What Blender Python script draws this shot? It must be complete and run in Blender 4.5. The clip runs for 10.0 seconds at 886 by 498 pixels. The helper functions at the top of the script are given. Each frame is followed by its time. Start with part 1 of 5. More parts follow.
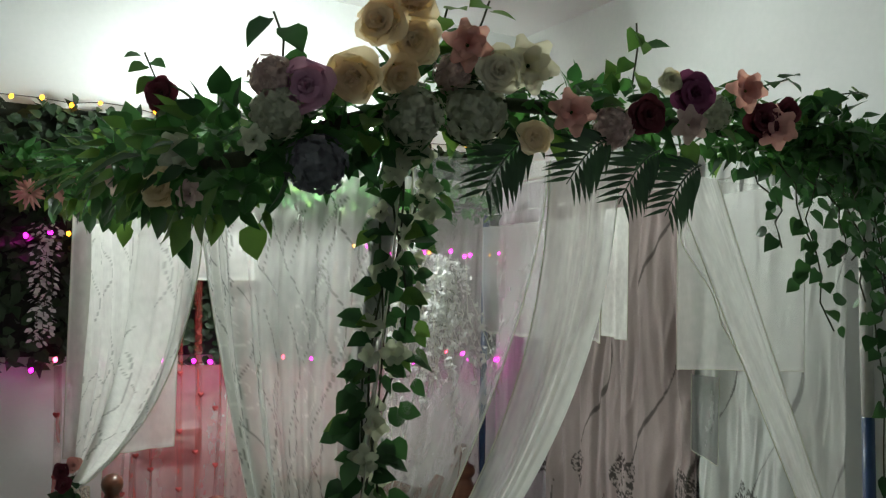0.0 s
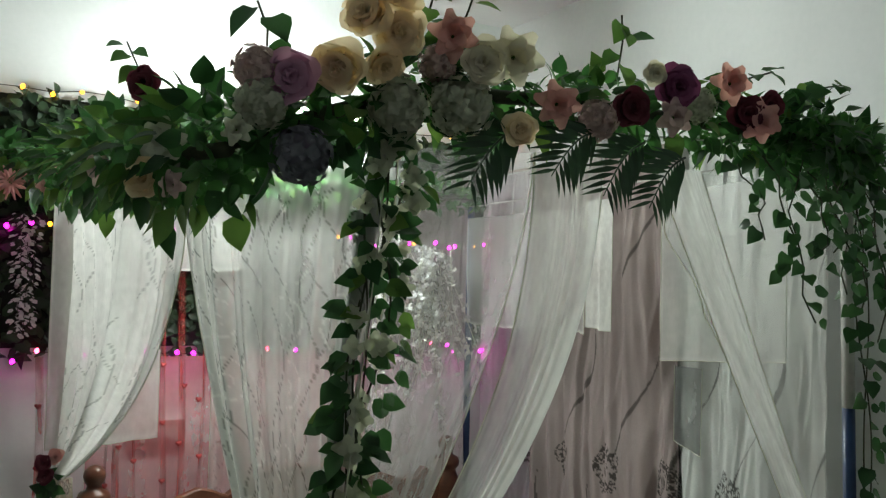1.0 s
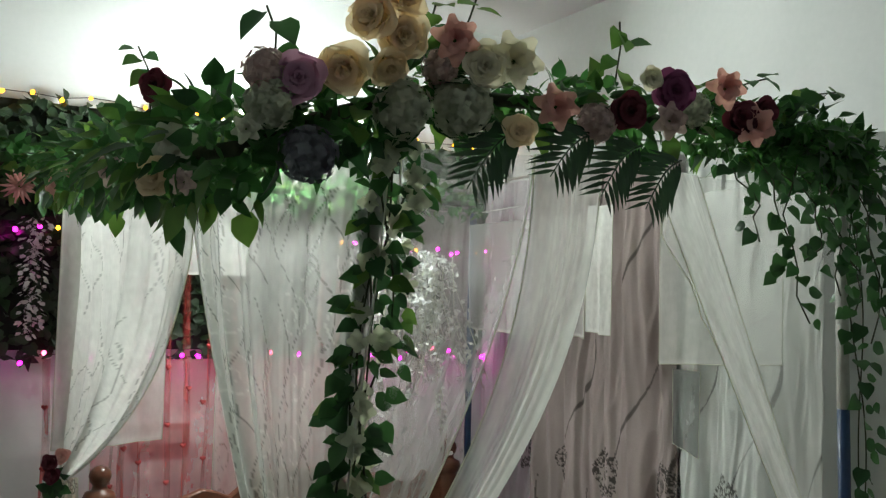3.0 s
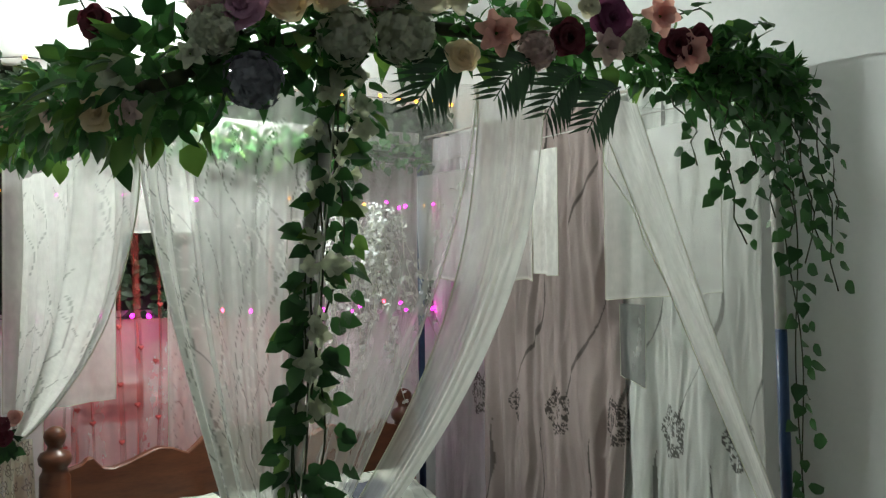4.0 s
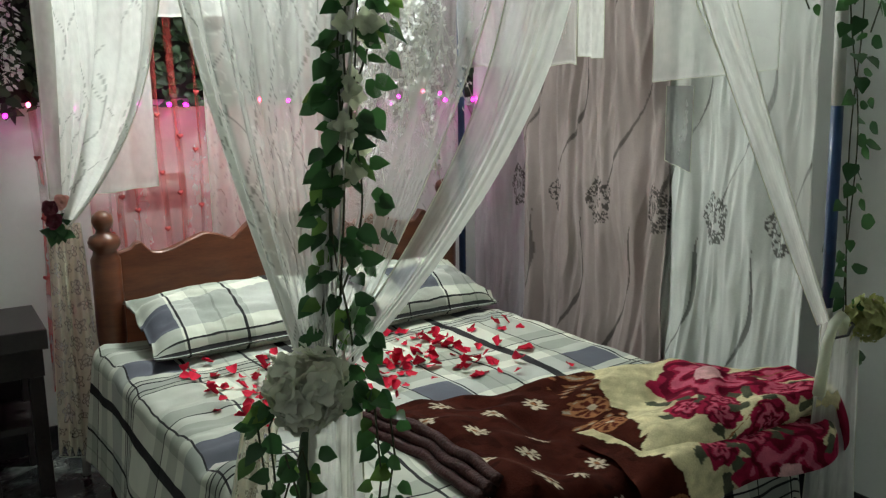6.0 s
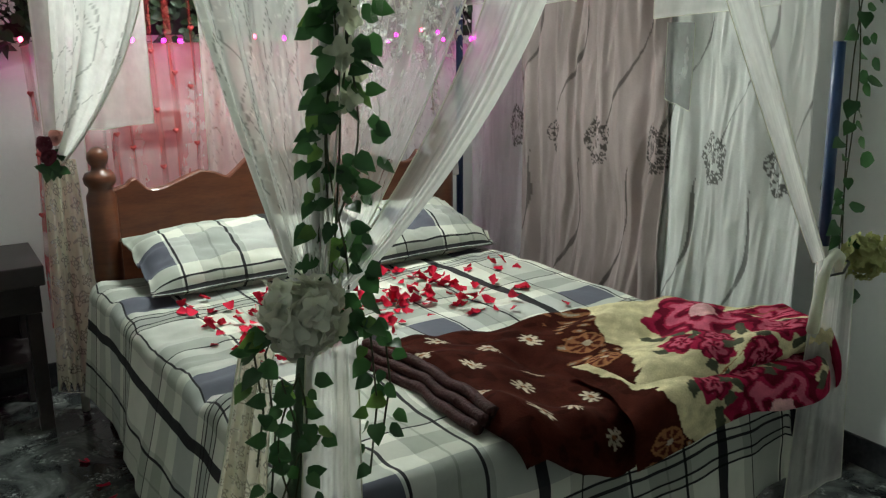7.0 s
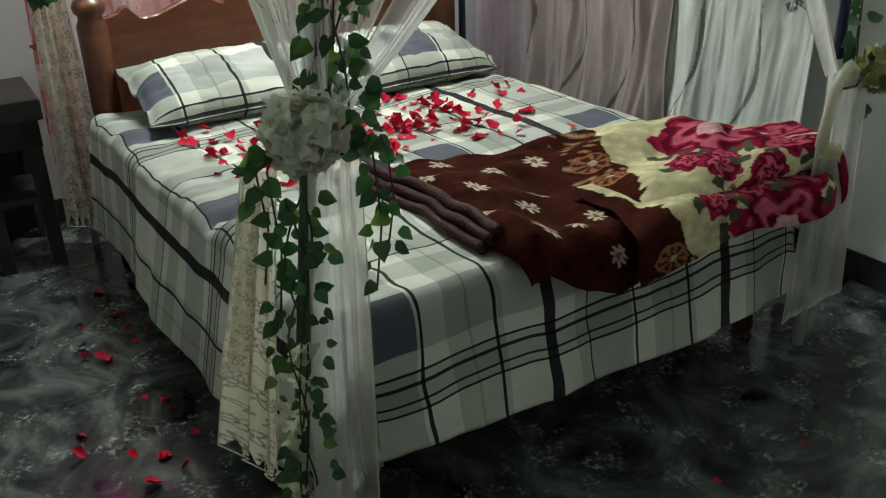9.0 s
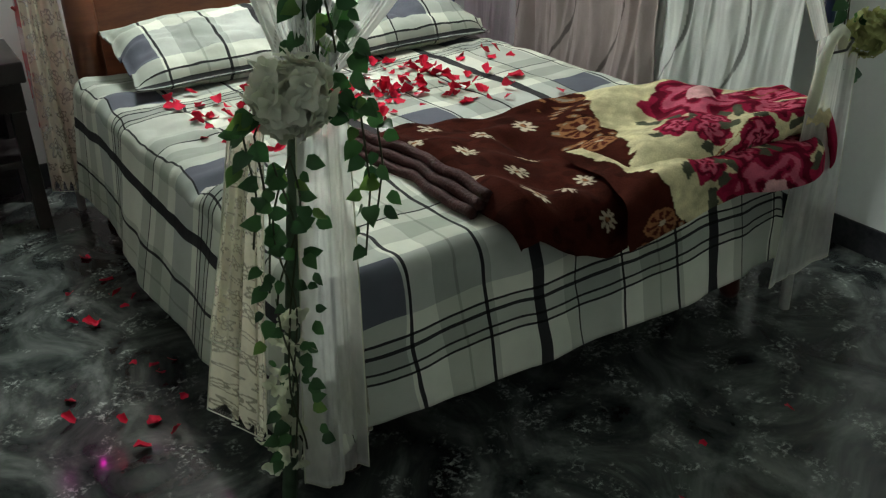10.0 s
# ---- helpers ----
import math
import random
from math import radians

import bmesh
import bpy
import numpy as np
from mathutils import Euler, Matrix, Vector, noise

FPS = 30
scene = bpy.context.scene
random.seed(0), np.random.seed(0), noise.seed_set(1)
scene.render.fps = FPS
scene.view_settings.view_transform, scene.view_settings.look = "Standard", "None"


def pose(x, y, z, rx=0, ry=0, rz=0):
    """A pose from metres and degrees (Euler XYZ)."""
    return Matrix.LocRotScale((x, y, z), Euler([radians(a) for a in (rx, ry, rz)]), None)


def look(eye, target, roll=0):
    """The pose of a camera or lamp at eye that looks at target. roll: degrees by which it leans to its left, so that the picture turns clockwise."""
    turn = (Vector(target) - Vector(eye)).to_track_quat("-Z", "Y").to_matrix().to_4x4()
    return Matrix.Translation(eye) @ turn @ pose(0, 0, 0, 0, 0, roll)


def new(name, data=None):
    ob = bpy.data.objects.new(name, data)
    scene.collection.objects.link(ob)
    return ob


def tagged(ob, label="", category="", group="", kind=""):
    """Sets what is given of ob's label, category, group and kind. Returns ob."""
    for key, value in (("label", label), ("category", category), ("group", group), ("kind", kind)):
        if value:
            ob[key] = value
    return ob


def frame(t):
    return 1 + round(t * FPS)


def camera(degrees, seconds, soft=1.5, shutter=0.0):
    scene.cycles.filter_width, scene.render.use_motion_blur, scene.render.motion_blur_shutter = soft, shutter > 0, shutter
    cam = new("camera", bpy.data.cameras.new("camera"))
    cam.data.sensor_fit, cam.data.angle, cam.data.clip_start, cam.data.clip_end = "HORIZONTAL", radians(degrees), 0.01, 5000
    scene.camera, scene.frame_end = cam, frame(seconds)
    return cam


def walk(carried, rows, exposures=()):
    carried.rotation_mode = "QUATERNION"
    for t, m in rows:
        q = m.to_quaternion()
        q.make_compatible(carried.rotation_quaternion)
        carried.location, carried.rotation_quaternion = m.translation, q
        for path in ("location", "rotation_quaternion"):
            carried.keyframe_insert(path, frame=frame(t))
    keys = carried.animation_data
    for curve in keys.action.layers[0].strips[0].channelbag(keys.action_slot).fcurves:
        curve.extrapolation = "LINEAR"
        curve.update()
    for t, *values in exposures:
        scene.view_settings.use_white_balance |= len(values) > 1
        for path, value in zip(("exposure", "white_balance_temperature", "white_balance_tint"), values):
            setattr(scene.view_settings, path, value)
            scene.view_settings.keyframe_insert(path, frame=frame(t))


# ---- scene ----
cam = camera(52.9, 10.0, soft=1.25)
PATH = [
    (0, (-0.568, -1.502, 1.818), (0.419, 0.235, 1.918), 1.3),
    (0.5, (-0.567, -1.5, 1.819), (0.435, 0.227, 1.931), 1.3),
    (1, (-0.567, -1.5, 1.819), (0.45, 0.219, 1.9), 1.4),
    (1.5, (-0.579, -1.508, 1.811), (0.42, 0.221, 1.918), 2.0),
    (2, (-0.583, -1.522, 1.812), (0.429, 0.193, 1.987), 2.2),
    (2.5, (-0.584, -1.531, 1.803), (0.418, 0.192, 1.972), 1.6),
    (2.7, (-0.585, -1.534, 1.802), (0.409, 0.196, 1.938), 1.8),
    (4, (-0.607, -1.569, 1.703), (0.504, 0.093, 1.741), -0.6),
    (4.5, (-0.593, -1.549, 1.669), (0.5, 0.123, 1.576), -0.3),
    (5, (-0.585, -1.542, 1.652), (0.477, 0.14, 1.439), -0.8),
    (5.5, (-0.579, -1.531, 1.635), (0.443, 0.159, 1.319), -1.1),
    (7, (-0.579, -1.535, 1.577), (0.422, 0.123, 1.077), -0.5),
    (7.5, (-0.579, -1.539, 1.562), (0.393, 0.108, 0.977), -0.8),
    (8, (-0.577, -1.528, 1.549), (0.373, 0.087, 0.849), -1.2),
    (8.5, (-0.577, -1.523, 1.538), (0.366, 0.066, 0.775), -1.3),
    (9, (-0.573, -1.53, 1.531), (0.349, 0.032, 0.69), -1.8),
    (9.5, (-0.572, -1.53, 1.53), (0.343, 0.012, 0.644), -1.9),
    (10, (-0.572, -1.526, 1.528), (0.353, -0.005, 0.616), -1.5),
]
walk(cam, [(t, look(eye, target, roll)) for t, eye, target, roll in PATH], [(0.0, -0.68), (2.7, -0.63), (4.5, -0.40), (5.5, -0.24), (7.0, -0.10), (10.0, -0.06)])

# ---- light ----
def lamp_world():
    world = bpy.data.worlds.new("world")
    world.use_nodes = True
    scene.world = world
    bg = world.node_tree.nodes["Background"]
    bg.inputs[0].default_value = (0.5, 0.55, 0.6, 1)
    bg.inputs[1].default_value = 0.02


lamp_world()
TUBE_POWER = 920.0
PINK_POWER = 46.0
AMBER_POWER = 10.0


# ---- materials ----
def material(name):
    m = bpy.data.materials.new(name)
    m.use_nodes = True
    nt = m.node_tree
    nt.nodes.clear()
    out = nt.nodes.new("ShaderNodeOutputMaterial")
    return m, nt, out


def node(nt, kind, **values):
    n = nt.nodes.new(kind)
    for key, value in values.items():
        n.inputs[key.replace("_", " ")].default_value = value
    return n


def ramp(nt, stops, constant=False):
    n = nt.nodes.new("ShaderNodeValToRGB")
    cr = n.color_ramp
    if constant:
        cr.interpolation = "CONSTANT"
    while len(cr.elements) < len(stops):
        cr.elements.new(0.5)
    for e, (p, c) in zip(cr.elements, stops):
        e.position = p
        e.color = (*c, 1) if len(c) == 3 else c
    return n


def mathn(nt, op, a, b=None):
    n = nt.nodes.new("ShaderNodeMath")
    n.operation = op
    for i, v in enumerate((a, b)):
        if v is None:
            continue
        if isinstance(v, (int, float)):
            n.inputs[i].default_value = v
        else:
            nt.links.new(v, n.inputs[i])
    return n.outputs[0]


def mixc(nt, fac, a, b, mode="MIX"):
    n = nt.nodes.new("ShaderNodeMix")
    n.data_type, n.blend_type = "RGBA", mode
    for sock, v in ((n.inputs[0], fac), (n.inputs[6], a), (n.inputs[7], b)):
        if isinstance(v, (int, float)):
            sock.default_value = v
        elif isinstance(v, tuple):
            sock.default_value = (*v, 1)
        else:
            nt.links.new(v, sock)
    return n.outputs[2]


def textured(name, c1, c2, scale=8.0, rough=0.6, bump=0.1, fine=60.0, metal=0.0, spec=0.4, stretch=(1, 1, 1), coords="Object", sheen=0.0, coat=0.0):
    """A principled surface with colour drift at two scales and a fine relief."""
    m, nt, out = material(name)
    tc = nt.nodes.new("ShaderNodeTexCoord")
    mp = nt.nodes.new("ShaderNodeMapping")
    mp.inputs["Scale"].default_value = stretch
    nt.links.new(tc.outputs[coords], mp.inputs[0])
    n1 = node(nt, "ShaderNodeTexNoise", Scale=scale, Detail=5.0)
    n2 = node(nt, "ShaderNodeTexNoise", Scale=fine, Detail=3.0)
    for n in (n1, n2):
        nt.links.new(mp.outputs[0], n.inputs["Vector"])
    r = ramp(nt, [(0.3, c1), (0.7, c2)])
    s = mathn(nt, "ADD", mathn(nt, "MULTIPLY", n1.outputs[0], 0.7), mathn(nt, "MULTIPLY", n2.outputs[0], 0.3))
    nt.links.new(s, r.inputs[0])
    p = node(nt, "ShaderNodeBsdfPrincipled", Roughness=rough, Metallic=metal)
    p.inputs["Specular IOR Level"].default_value = spec
    p.inputs["Sheen Weight"].default_value = sheen
    p.inputs["Coat Weight"].default_value = coat
    nt.links.new(r.outputs[0], p.inputs["Base Color"])
    b = node(nt, "ShaderNodeBump", Strength=bump, Distance=0.01)
    nt.links.new(n2.outputs[0], b.inputs["Height"])
    nt.links.new(b.outputs[0], p.inputs["Normal"])
    nt.links.new(p.outputs[0], out.inputs[0])
    return m


def leaf_material(name, dark, light, trans=0.3, rough=0.38, island=False, spec=0.5):
    """Cloth or living leaf: colour varies from piece to piece, some light comes through."""
    m, nt, out = material(name)
    if island:
        rnd = nt.nodes.new("ShaderNodeNewGeometry").outputs["Random Per Island"]
    else:
        rnd = nt.nodes.new("ShaderNodeObjectInfo").outputs["Random"]
    tc = nt.nodes.new("ShaderNodeTexCoord")
    n1 = node(nt, "ShaderNodeTexNoise", Scale=45.0, Detail=3.0)
    nt.links.new(tc.outputs["Object"], n1.inputs["Vector"])
    r = ramp(nt, [(0.0, dark), (1.0, light)])
    f = mathn(nt, "ADD", mathn(nt, "MULTIPLY", rnd, 0.7), mathn(nt, "MULTIPLY", n1.outputs[0], 0.35))
    nt.links.new(f, r.inputs[0])
    p = node(nt, "ShaderNodeBsdfPrincipled", Roughness=rough)
    p.inputs["Specular IOR Level"].default_value = spec
    nt.links.new(r.outputs[0], p.inputs["Base Color"])
    t = nt.nodes.new("ShaderNodeBsdfTranslucent")
    nt.links.new(mixc(nt, 0.5, r.outputs[0], (1, 1, 0.6), "MULTIPLY"), t.inputs[0])
    mx = nt.nodes.new("ShaderNodeMixShader")
    mx.inputs[0].default_value = trans
    nt.links.new(p.outputs[0], mx.inputs[1])
    nt.links.new(t.outputs[0], mx.inputs[2])
    nt.links.new(mx.outputs[0], out.inputs[0])
    return m


def sheer_material(name, thread, dark=(0.12, 0.14, 0.11), through_cloth=0.5, gloss=0.0, grain=0.5):
    """Net cloth: 'dens' says how closely the threads lie, 'tone' whether a thread is plain or embroidered."""
    m, nt, out = material(name)
    d = nt.nodes.new("ShaderNodeAttribute")
    d.attribute_name = "dens"
    k = nt.nodes.new("ShaderNodeAttribute")
    k.attribute_name = "tone"
    tc = nt.nodes.new("ShaderNodeTexCoord")
    mp = nt.nodes.new("ShaderNodeMapping")
    mp.inputs["Scale"].default_value = (1, 1, grain)
    nt.links.new(tc.outputs["Object"], mp.inputs[0])
    n1 = node(nt, "ShaderNodeTexNoise", Scale=70.0, Detail=4.0)
    nt.links.new(mp.outputs[0], n1.inputs["Vector"])
    colour = mixc(nt, k.outputs["Fac"], dark, thread)
    dif = nt.nodes.new("ShaderNodeBsdfDiffuse")
    tra = nt.nodes.new("ShaderNodeBsdfTranslucent")
    nt.links.new(colour, dif.inputs[0])
    nt.links.new(colour, tra.inputs[0])
    cloth_sh = nt.nodes.new("ShaderNodeMixShader")
    cloth_sh.inputs[0].default_value = through_cloth
    nt.links.new(dif.outputs[0], cloth_sh.inputs[1])
    nt.links.new(tra.outputs[0], cloth_sh.inputs[2])
    last = cloth_sh.outputs[0]
    if gloss:
        gl = node(nt, "ShaderNodeBsdfGlossy", Roughness=0.35)
        g2 = nt.nodes.new("ShaderNodeMixShader")
        g2.inputs[0].default_value = gloss
        nt.links.new(last, g2.inputs[1])
        nt.links.new(gl.outputs[0], g2.inputs[2])
        last = g2.outputs[0]
    clear = nt.nodes.new("ShaderNodeBsdfTransparent")
    mx = nt.nodes.new("ShaderNodeMixShader")
    drift = mathn(nt, "ADD", mathn(nt, "MULTIPLY", n1.outputs[0], 0.24), 0.88)
    fac = nt.nodes.new("ShaderNodeClamp")
    nt.links.new(mathn(nt, "MULTIPLY", d.outputs["Fac"], drift), fac.inputs[0])
    nt.links.new(fac.outputs[0], mx.inputs[0])
    nt.links.new(clear.outputs[0], mx.inputs[1])
    nt.links.new(last, mx.inputs[2])
    nt.links.new(mx.outputs[0], out.inputs[0])
    return m


def glow_material(name, colour, strength):
    m, nt, out = material(name)
    e = node(nt, "ShaderNodeEmission", Strength=strength)
    e.inputs[0].default_value = (*colour, 1)
    nt.links.new(e.outputs[0], out.inputs[0])
    return m


def plaid_material():
    """White cotton woven with grey bands, navy bands and thin black lines both ways; the UVs are metres."""
    m, nt, out = material("plaid_cotton")
    uv = nt.nodes.new("ShaderNodeUVMap")
    sep = nt.nodes.new("ShaderNodeSeparateXYZ")
    nt.links.new(uv.outputs[0], sep.inputs[0])
    W, G, N, K, L = (0.80, 0.81, 0.78), (0.52, 0.54, 0.53), (0.075, 0.082, 0.105), (0.03, 0.03, 0.035), (0.58, 0.60, 0.57)
    B = (0.52, 0.54, 0.55)

    def bands(coord, period, stops):
        s = mathn(nt, "FRACT", mathn(nt, "ADD", mathn(nt, "DIVIDE", coord, period), 20.0))
        r = ramp(nt, stops, constant=True)
        nt.links.new(s, r.inputs[0])
        return r.outputs[0]

    warp = bands(sep.outputs[0], 0.65, [(0.0, W), (0.12, G), (0.35, W), (0.362, K), (0.375, W), (0.55, L), (0.70, W), (0.885, K), (0.945, W)])
    thin = bands(sep.outputs[0], 0.65, [(0.0, W), (0.05, L), (0.11, K), (0.12, W), (0.46, L), (0.56, W), (0.66, K), (0.672, W), (0.885, W)])
    weft = bands(sep.outputs[1], 0.80, [(0.0, W), (0.20, K), (0.208, L), (0.232, K), (0.240, G), (0.285, K), (0.293, L), (0.317, K), (0.325, W), (0.38, B), (0.56, W), (0.64, L), (0.74, W), (0.80, K), (0.808, L), (0.90, W)])
    patch_u = bands(sep.outputs[0], 0.65, [(0.0, (0, 0, 0)), (0.12, (1, 1, 1)), (0.35, (0, 0, 0))])
    patch_v = bands(sep.outputs[1], 0.80, [(0.0, (0, 0, 0)), (0.38, (1, 1, 1)), (0.56, (0, 0, 0))])
    patch = mixc(nt, 1.0, patch_u, patch_v, "MULTIPLY")
    warp = mixc(nt, 1.0, warp, thin, "MULTIPLY")
    col = mixc(nt, patch, mixc(nt, 1.0, warp, weft, "MULTIPLY"), N)
    tc = nt.nodes.new("ShaderNodeTexCoord")
    n1 = node(nt, "ShaderNodeTexNoise", Scale=9.0, Detail=6.0)
    nt.links.new(tc.outputs["Object"], n1.inputs["Vector"])
    weave = node(nt, "ShaderNodeTexNoise", Scale=420.0, Detail=2.0)
    nt.links.new(tc.outputs["Object"], weave.inputs["Vector"])
    worn = ramp(nt, [(0.3, (0.86, 0.87, 0.86)), (0.7, (1, 1, 1))])
    nt.links.new(n1.outputs[0], worn.inputs[0])
    col = mixc(nt, 1.0, col, worn.outputs[0], "MULTIPLY")
    gain = mixc(nt, 1.0, col, (1.38, 1.36, 1.31), "MULTIPLY")
    p = node(nt, "ShaderNodeBsdfPrincipled", Roughness=0.75)
    p.inputs["Specular IOR Level"].default_value = 0.25
    nt.links.new(gain, p.inputs["Base Color"])
    b = node(nt, "ShaderNodeBump", Strength=0.25, Distance=0.02)
    nt.links.new(mathn(nt, "ADD", n1.outputs[0], mathn(nt, "MULTIPLY", weave.outputs[0], 0.08)), b.inputs["Height"])
    nt.links.new(b.outputs[0], p.inputs["Normal"])
    nt.links.new(p.outputs[0], out.inputs[0])
    return m


def printed_material(name, rough=0.9, sheen=0.6, trans=0.0, fine=220.0, bump=0.3, mottle=0.25):
    """Cloth printed in the colours of its 'col' layer, with a nap."""
    m, nt, out = material(name)
    a = nt.nodes.new("ShaderNodeAttribute")
    a.attribute_name = "col"
    tc = nt.nodes.new("ShaderNodeTexCoord")
    n1 = node(nt, "ShaderNodeTexNoise", Scale=fine, Detail=4.0)
    n2 = node(nt, "ShaderNodeTexNoise", Scale=14.0, Detail=4.0)
    for n in (n1, n2):
        nt.links.new(tc.outputs["Object"], n.inputs["Vector"])
    r = ramp(nt, [(0.25, (1 - mottle,) * 3), (0.75, (1, 1, 1))])
    nt.links.new(mathn(nt, "ADD", mathn(nt, "MULTIPLY", n1.outputs[0], 0.5), mathn(nt, "MULTIPLY", n2.outputs[0], 0.5)), r.inputs[0])
    col = mixc(nt, 1.0, a.outputs["Color"], r.outputs[0], "MULTIPLY")
    p = node(nt, "ShaderNodeBsdfPrincipled", Roughness=rough)
    p.inputs["Specular IOR Level"].default_value = 0.05
    p.inputs["Sheen Weight"].default_value = sheen
    nt.links.new(col, p.inputs["Base Color"])
    b = node(nt, "ShaderNodeBump", Strength=bump, Distance=0.004)
    nt.links.new(n1.outputs[0], b.inputs["Height"])
    nt.links.new(b.outputs[0], p.inputs["Normal"])
    last = p.outputs[0]
    if trans:
        t = nt.nodes.new("ShaderNodeBsdfTranslucent")
        nt.links.new(col, t.inputs[0])
        mx = nt.nodes.new("ShaderNodeMixShader")
        mx.inputs[0].default_value = trans
        nt.links.new(last, mx.inputs[1])
        nt.links.new(t.outputs[0], mx.inputs[2])
        last = mx.outputs[0]
    nt.links.new(last, out.inputs[0])
    return m


def marble_material():
    """Polished black stone with grey-green clouds and pale flecks."""
    m, nt, out = material("black_marble")
    tc = nt.nodes.new("ShaderNodeTexCoord")
    n1 = node(nt, "ShaderNodeTexNoise", Scale=2.4, Detail=7.0, Roughness=0.6, Distortion=2.8)
    n2 = node(nt, "ShaderNodeTexNoise", Scale=8.5, Detail=3.0, Roughness=0.5, Distortion=0.8)
    n3 = node(nt, "ShaderNodeTexNoise", Scale=58.0, Detail=5.0, Roughness=0.7, Distortion=0.4)
    for n in (n1, n2, n3):
        nt.links.new(tc.outputs["Object"], n.inputs["Vector"])
    r1 = ramp(nt, [(0.34, (0.010, 0.012, 0.014)), (0.50, (0.050, 0.058, 0.054)), (0.70, (0.165, 0.182, 0.168))])
    nt.links.new(n1.outputs[0], r1.inputs[0])
    r2 = ramp(nt, [(0.53, (0, 0, 0)), (0.67, (1, 1, 1))])
    nt.links.new(n2.outputs[0], r2.inputs[0])
    r3 = ramp(nt, [(0.50, (0, 0, 0)), (0.60, (0.26, 0.28, 0.26)), (0.70, (0.50, 0.52, 0.49))])
    nt.links.new(n3.outputs[0], r3.inputs[0])
    c = mixc(nt, 1.0, r1.outputs[0], mixc(nt, 1.0, r2.outputs[0], r3.outputs[0], "MULTIPLY"), "ADD")
    p = node(nt, "ShaderNodeBsdfPrincipled", Roughness=0.13)
    p.inputs["Specular IOR Level"].default_value = 0.5
    nt.links.new(c, p.inputs["Base Color"])
    rr = ramp(nt, [(0.3, (0.05,) * 3), (0.8, (0.20,) * 3)])
    nt.links.new(n2.outputs[0], rr.inputs[0])
    nt.links.new(rr.outputs[0], p.inputs["Roughness"])
    nt.links.new(p.outputs[0], out.inputs[0])
    return m


M_WALL = textured("painted_plaster", (0.76, 0.79, 0.77), (0.84, 0.86, 0.84), 1.6, 0.7, 0.06, 40)
M_CEIL = textured("ceiling_paint", (0.80, 0.82, 0.80), (0.86, 0.87, 0.85), 1.2, 0.8, 0.04, 40)
M_FLOOR = marble_material()
M_SKIRT = textured("black_stone_skirting", (0.012, 0.012, 0.016), (0.05, 0.05, 0.055), 12, 0.2, 0.03)
M_WOOD = textured("varnished_brown_wood", (0.075, 0.022, 0.010), (0.15, 0.05, 0.022), 5, 0.32, 0.05, 30, stretch=(1, 1, 6), coat=0.3)
M_WOODH = textured("varnished_board", (0.085, 0.025, 0.012), (0.165, 0.054, 0.024), 5, 0.34, 0.05, 30, stretch=(1.2, 6, 6), coat=0.05)
M_DARKWOOD = textured("dark_lacquered_wood", (0.012, 0.010, 0.010), (0.045, 0.035, 0.033), 6, 0.3, 0.05)
M_GREYTOP = textured("grey_brown_laminate", (0.03, 0.026, 0.026), (0.05, 0.042, 0.041), 6, 0.35, 0.03)
M_PIPE = textured("blue_painted_pipe", (0.015, 0.035, 0.10), (0.03, 0.07, 0.17), 20, 0.35, 0.06)
M_PIPEW = textured("wrapped_green_pole", (0.03, 0.06, 0.03), (0.06, 0.11, 0.06), 30, 0.7, 0.3)
M_PLAID = plaid_material()
M_MATTRESS = textured("mattress_cloth", (0.4, 0.38, 0.36), (0.5, 0.48, 0.46), 10, 0.9, 0.2)
M_BLANKET = printed_material("mink_blanket", 0.95, 0.0, mottle=0.5)
M_HEM = textured("brown_satin_hem", (0.022, 0.008, 0.007), (0.06, 0.02, 0.018), 18, 0.6, 0.5, 120, spec=0.15)
M_CURTAIN = printed_material("printed_curtain", 0.8, 0.1, trans=0.25, fine=160, mottle=0.16)
M_TULLE = sheer_material("white_tulle", (0.82, 0.83, 0.78), gloss=0.03)
M_LACE = sheer_material("cream_lace", (0.70, 0.67, 0.53), (0.50, 0.47, 0.35), grain=1.0)
M_RIBBON = sheer_material("red_heart_net", (0.60, 0.09, 0.08), (0.6, 0.05, 0.05), 0.4)
# Pink net, its colour deepened in place of dim pink glow on the wall.
M_PINKNET = sheer_material("pink_net", (0.74, 0.26, 0.28), (0.6, 0.05, 0.05), 0.5)
M_LEAF = leaf_material("ivy_leaf", (0.013, 0.052, 0.021), (0.055, 0.165, 0.046), 0.42)
M_LEAF_L = leaf_material("pale_leaf", (0.03, 0.10, 0.025), (0.16, 0.30, 0.06), 0.5)
M_FILL = leaf_material("garland_leaf", (0.026, 0.100, 0.034), (0.10, 0.29, 0.075), 0.55, island=True)
M_HEDGE = leaf_material("hedge_leaf", (0.008, 0.024, 0.010), (0.03, 0.075, 0.025), 0.15, 0.5, island=True)
# Fronds hang against the lamp: their backlit dark is put into this green.
M_FROND = leaf_material("backlit_palm_leaf", (0.010, 0.036, 0.016), (0.030, 0.085, 0.032), 0.12, 0.42)
M_BACKMAT = textured("hedge_mat", (0.008, 0.012, 0.008), (0.02, 0.03, 0.018), 20, 0.9, 0.2)
M_STEM = textured("brown_green_stem", (0.02, 0.035, 0.012), (0.05, 0.06, 0.025), 30, 0.7, 0.1)
M_WISTERIA = leaf_material("white_wisteria", (0.60, 0.62, 0.66), (0.88, 0.89, 0.90), 0.4, 0.7, island=True)
M_HYD = leaf_material("cream_hydrangea", (0.56, 0.58, 0.48), (0.76, 0.78, 0.68), 0.35, 0.7)
M_HYDG = leaf_material("green_grey_hydrangea", (0.48, 0.53, 0.42), (0.66, 0.68, 0.58), 0.5, 0.7)
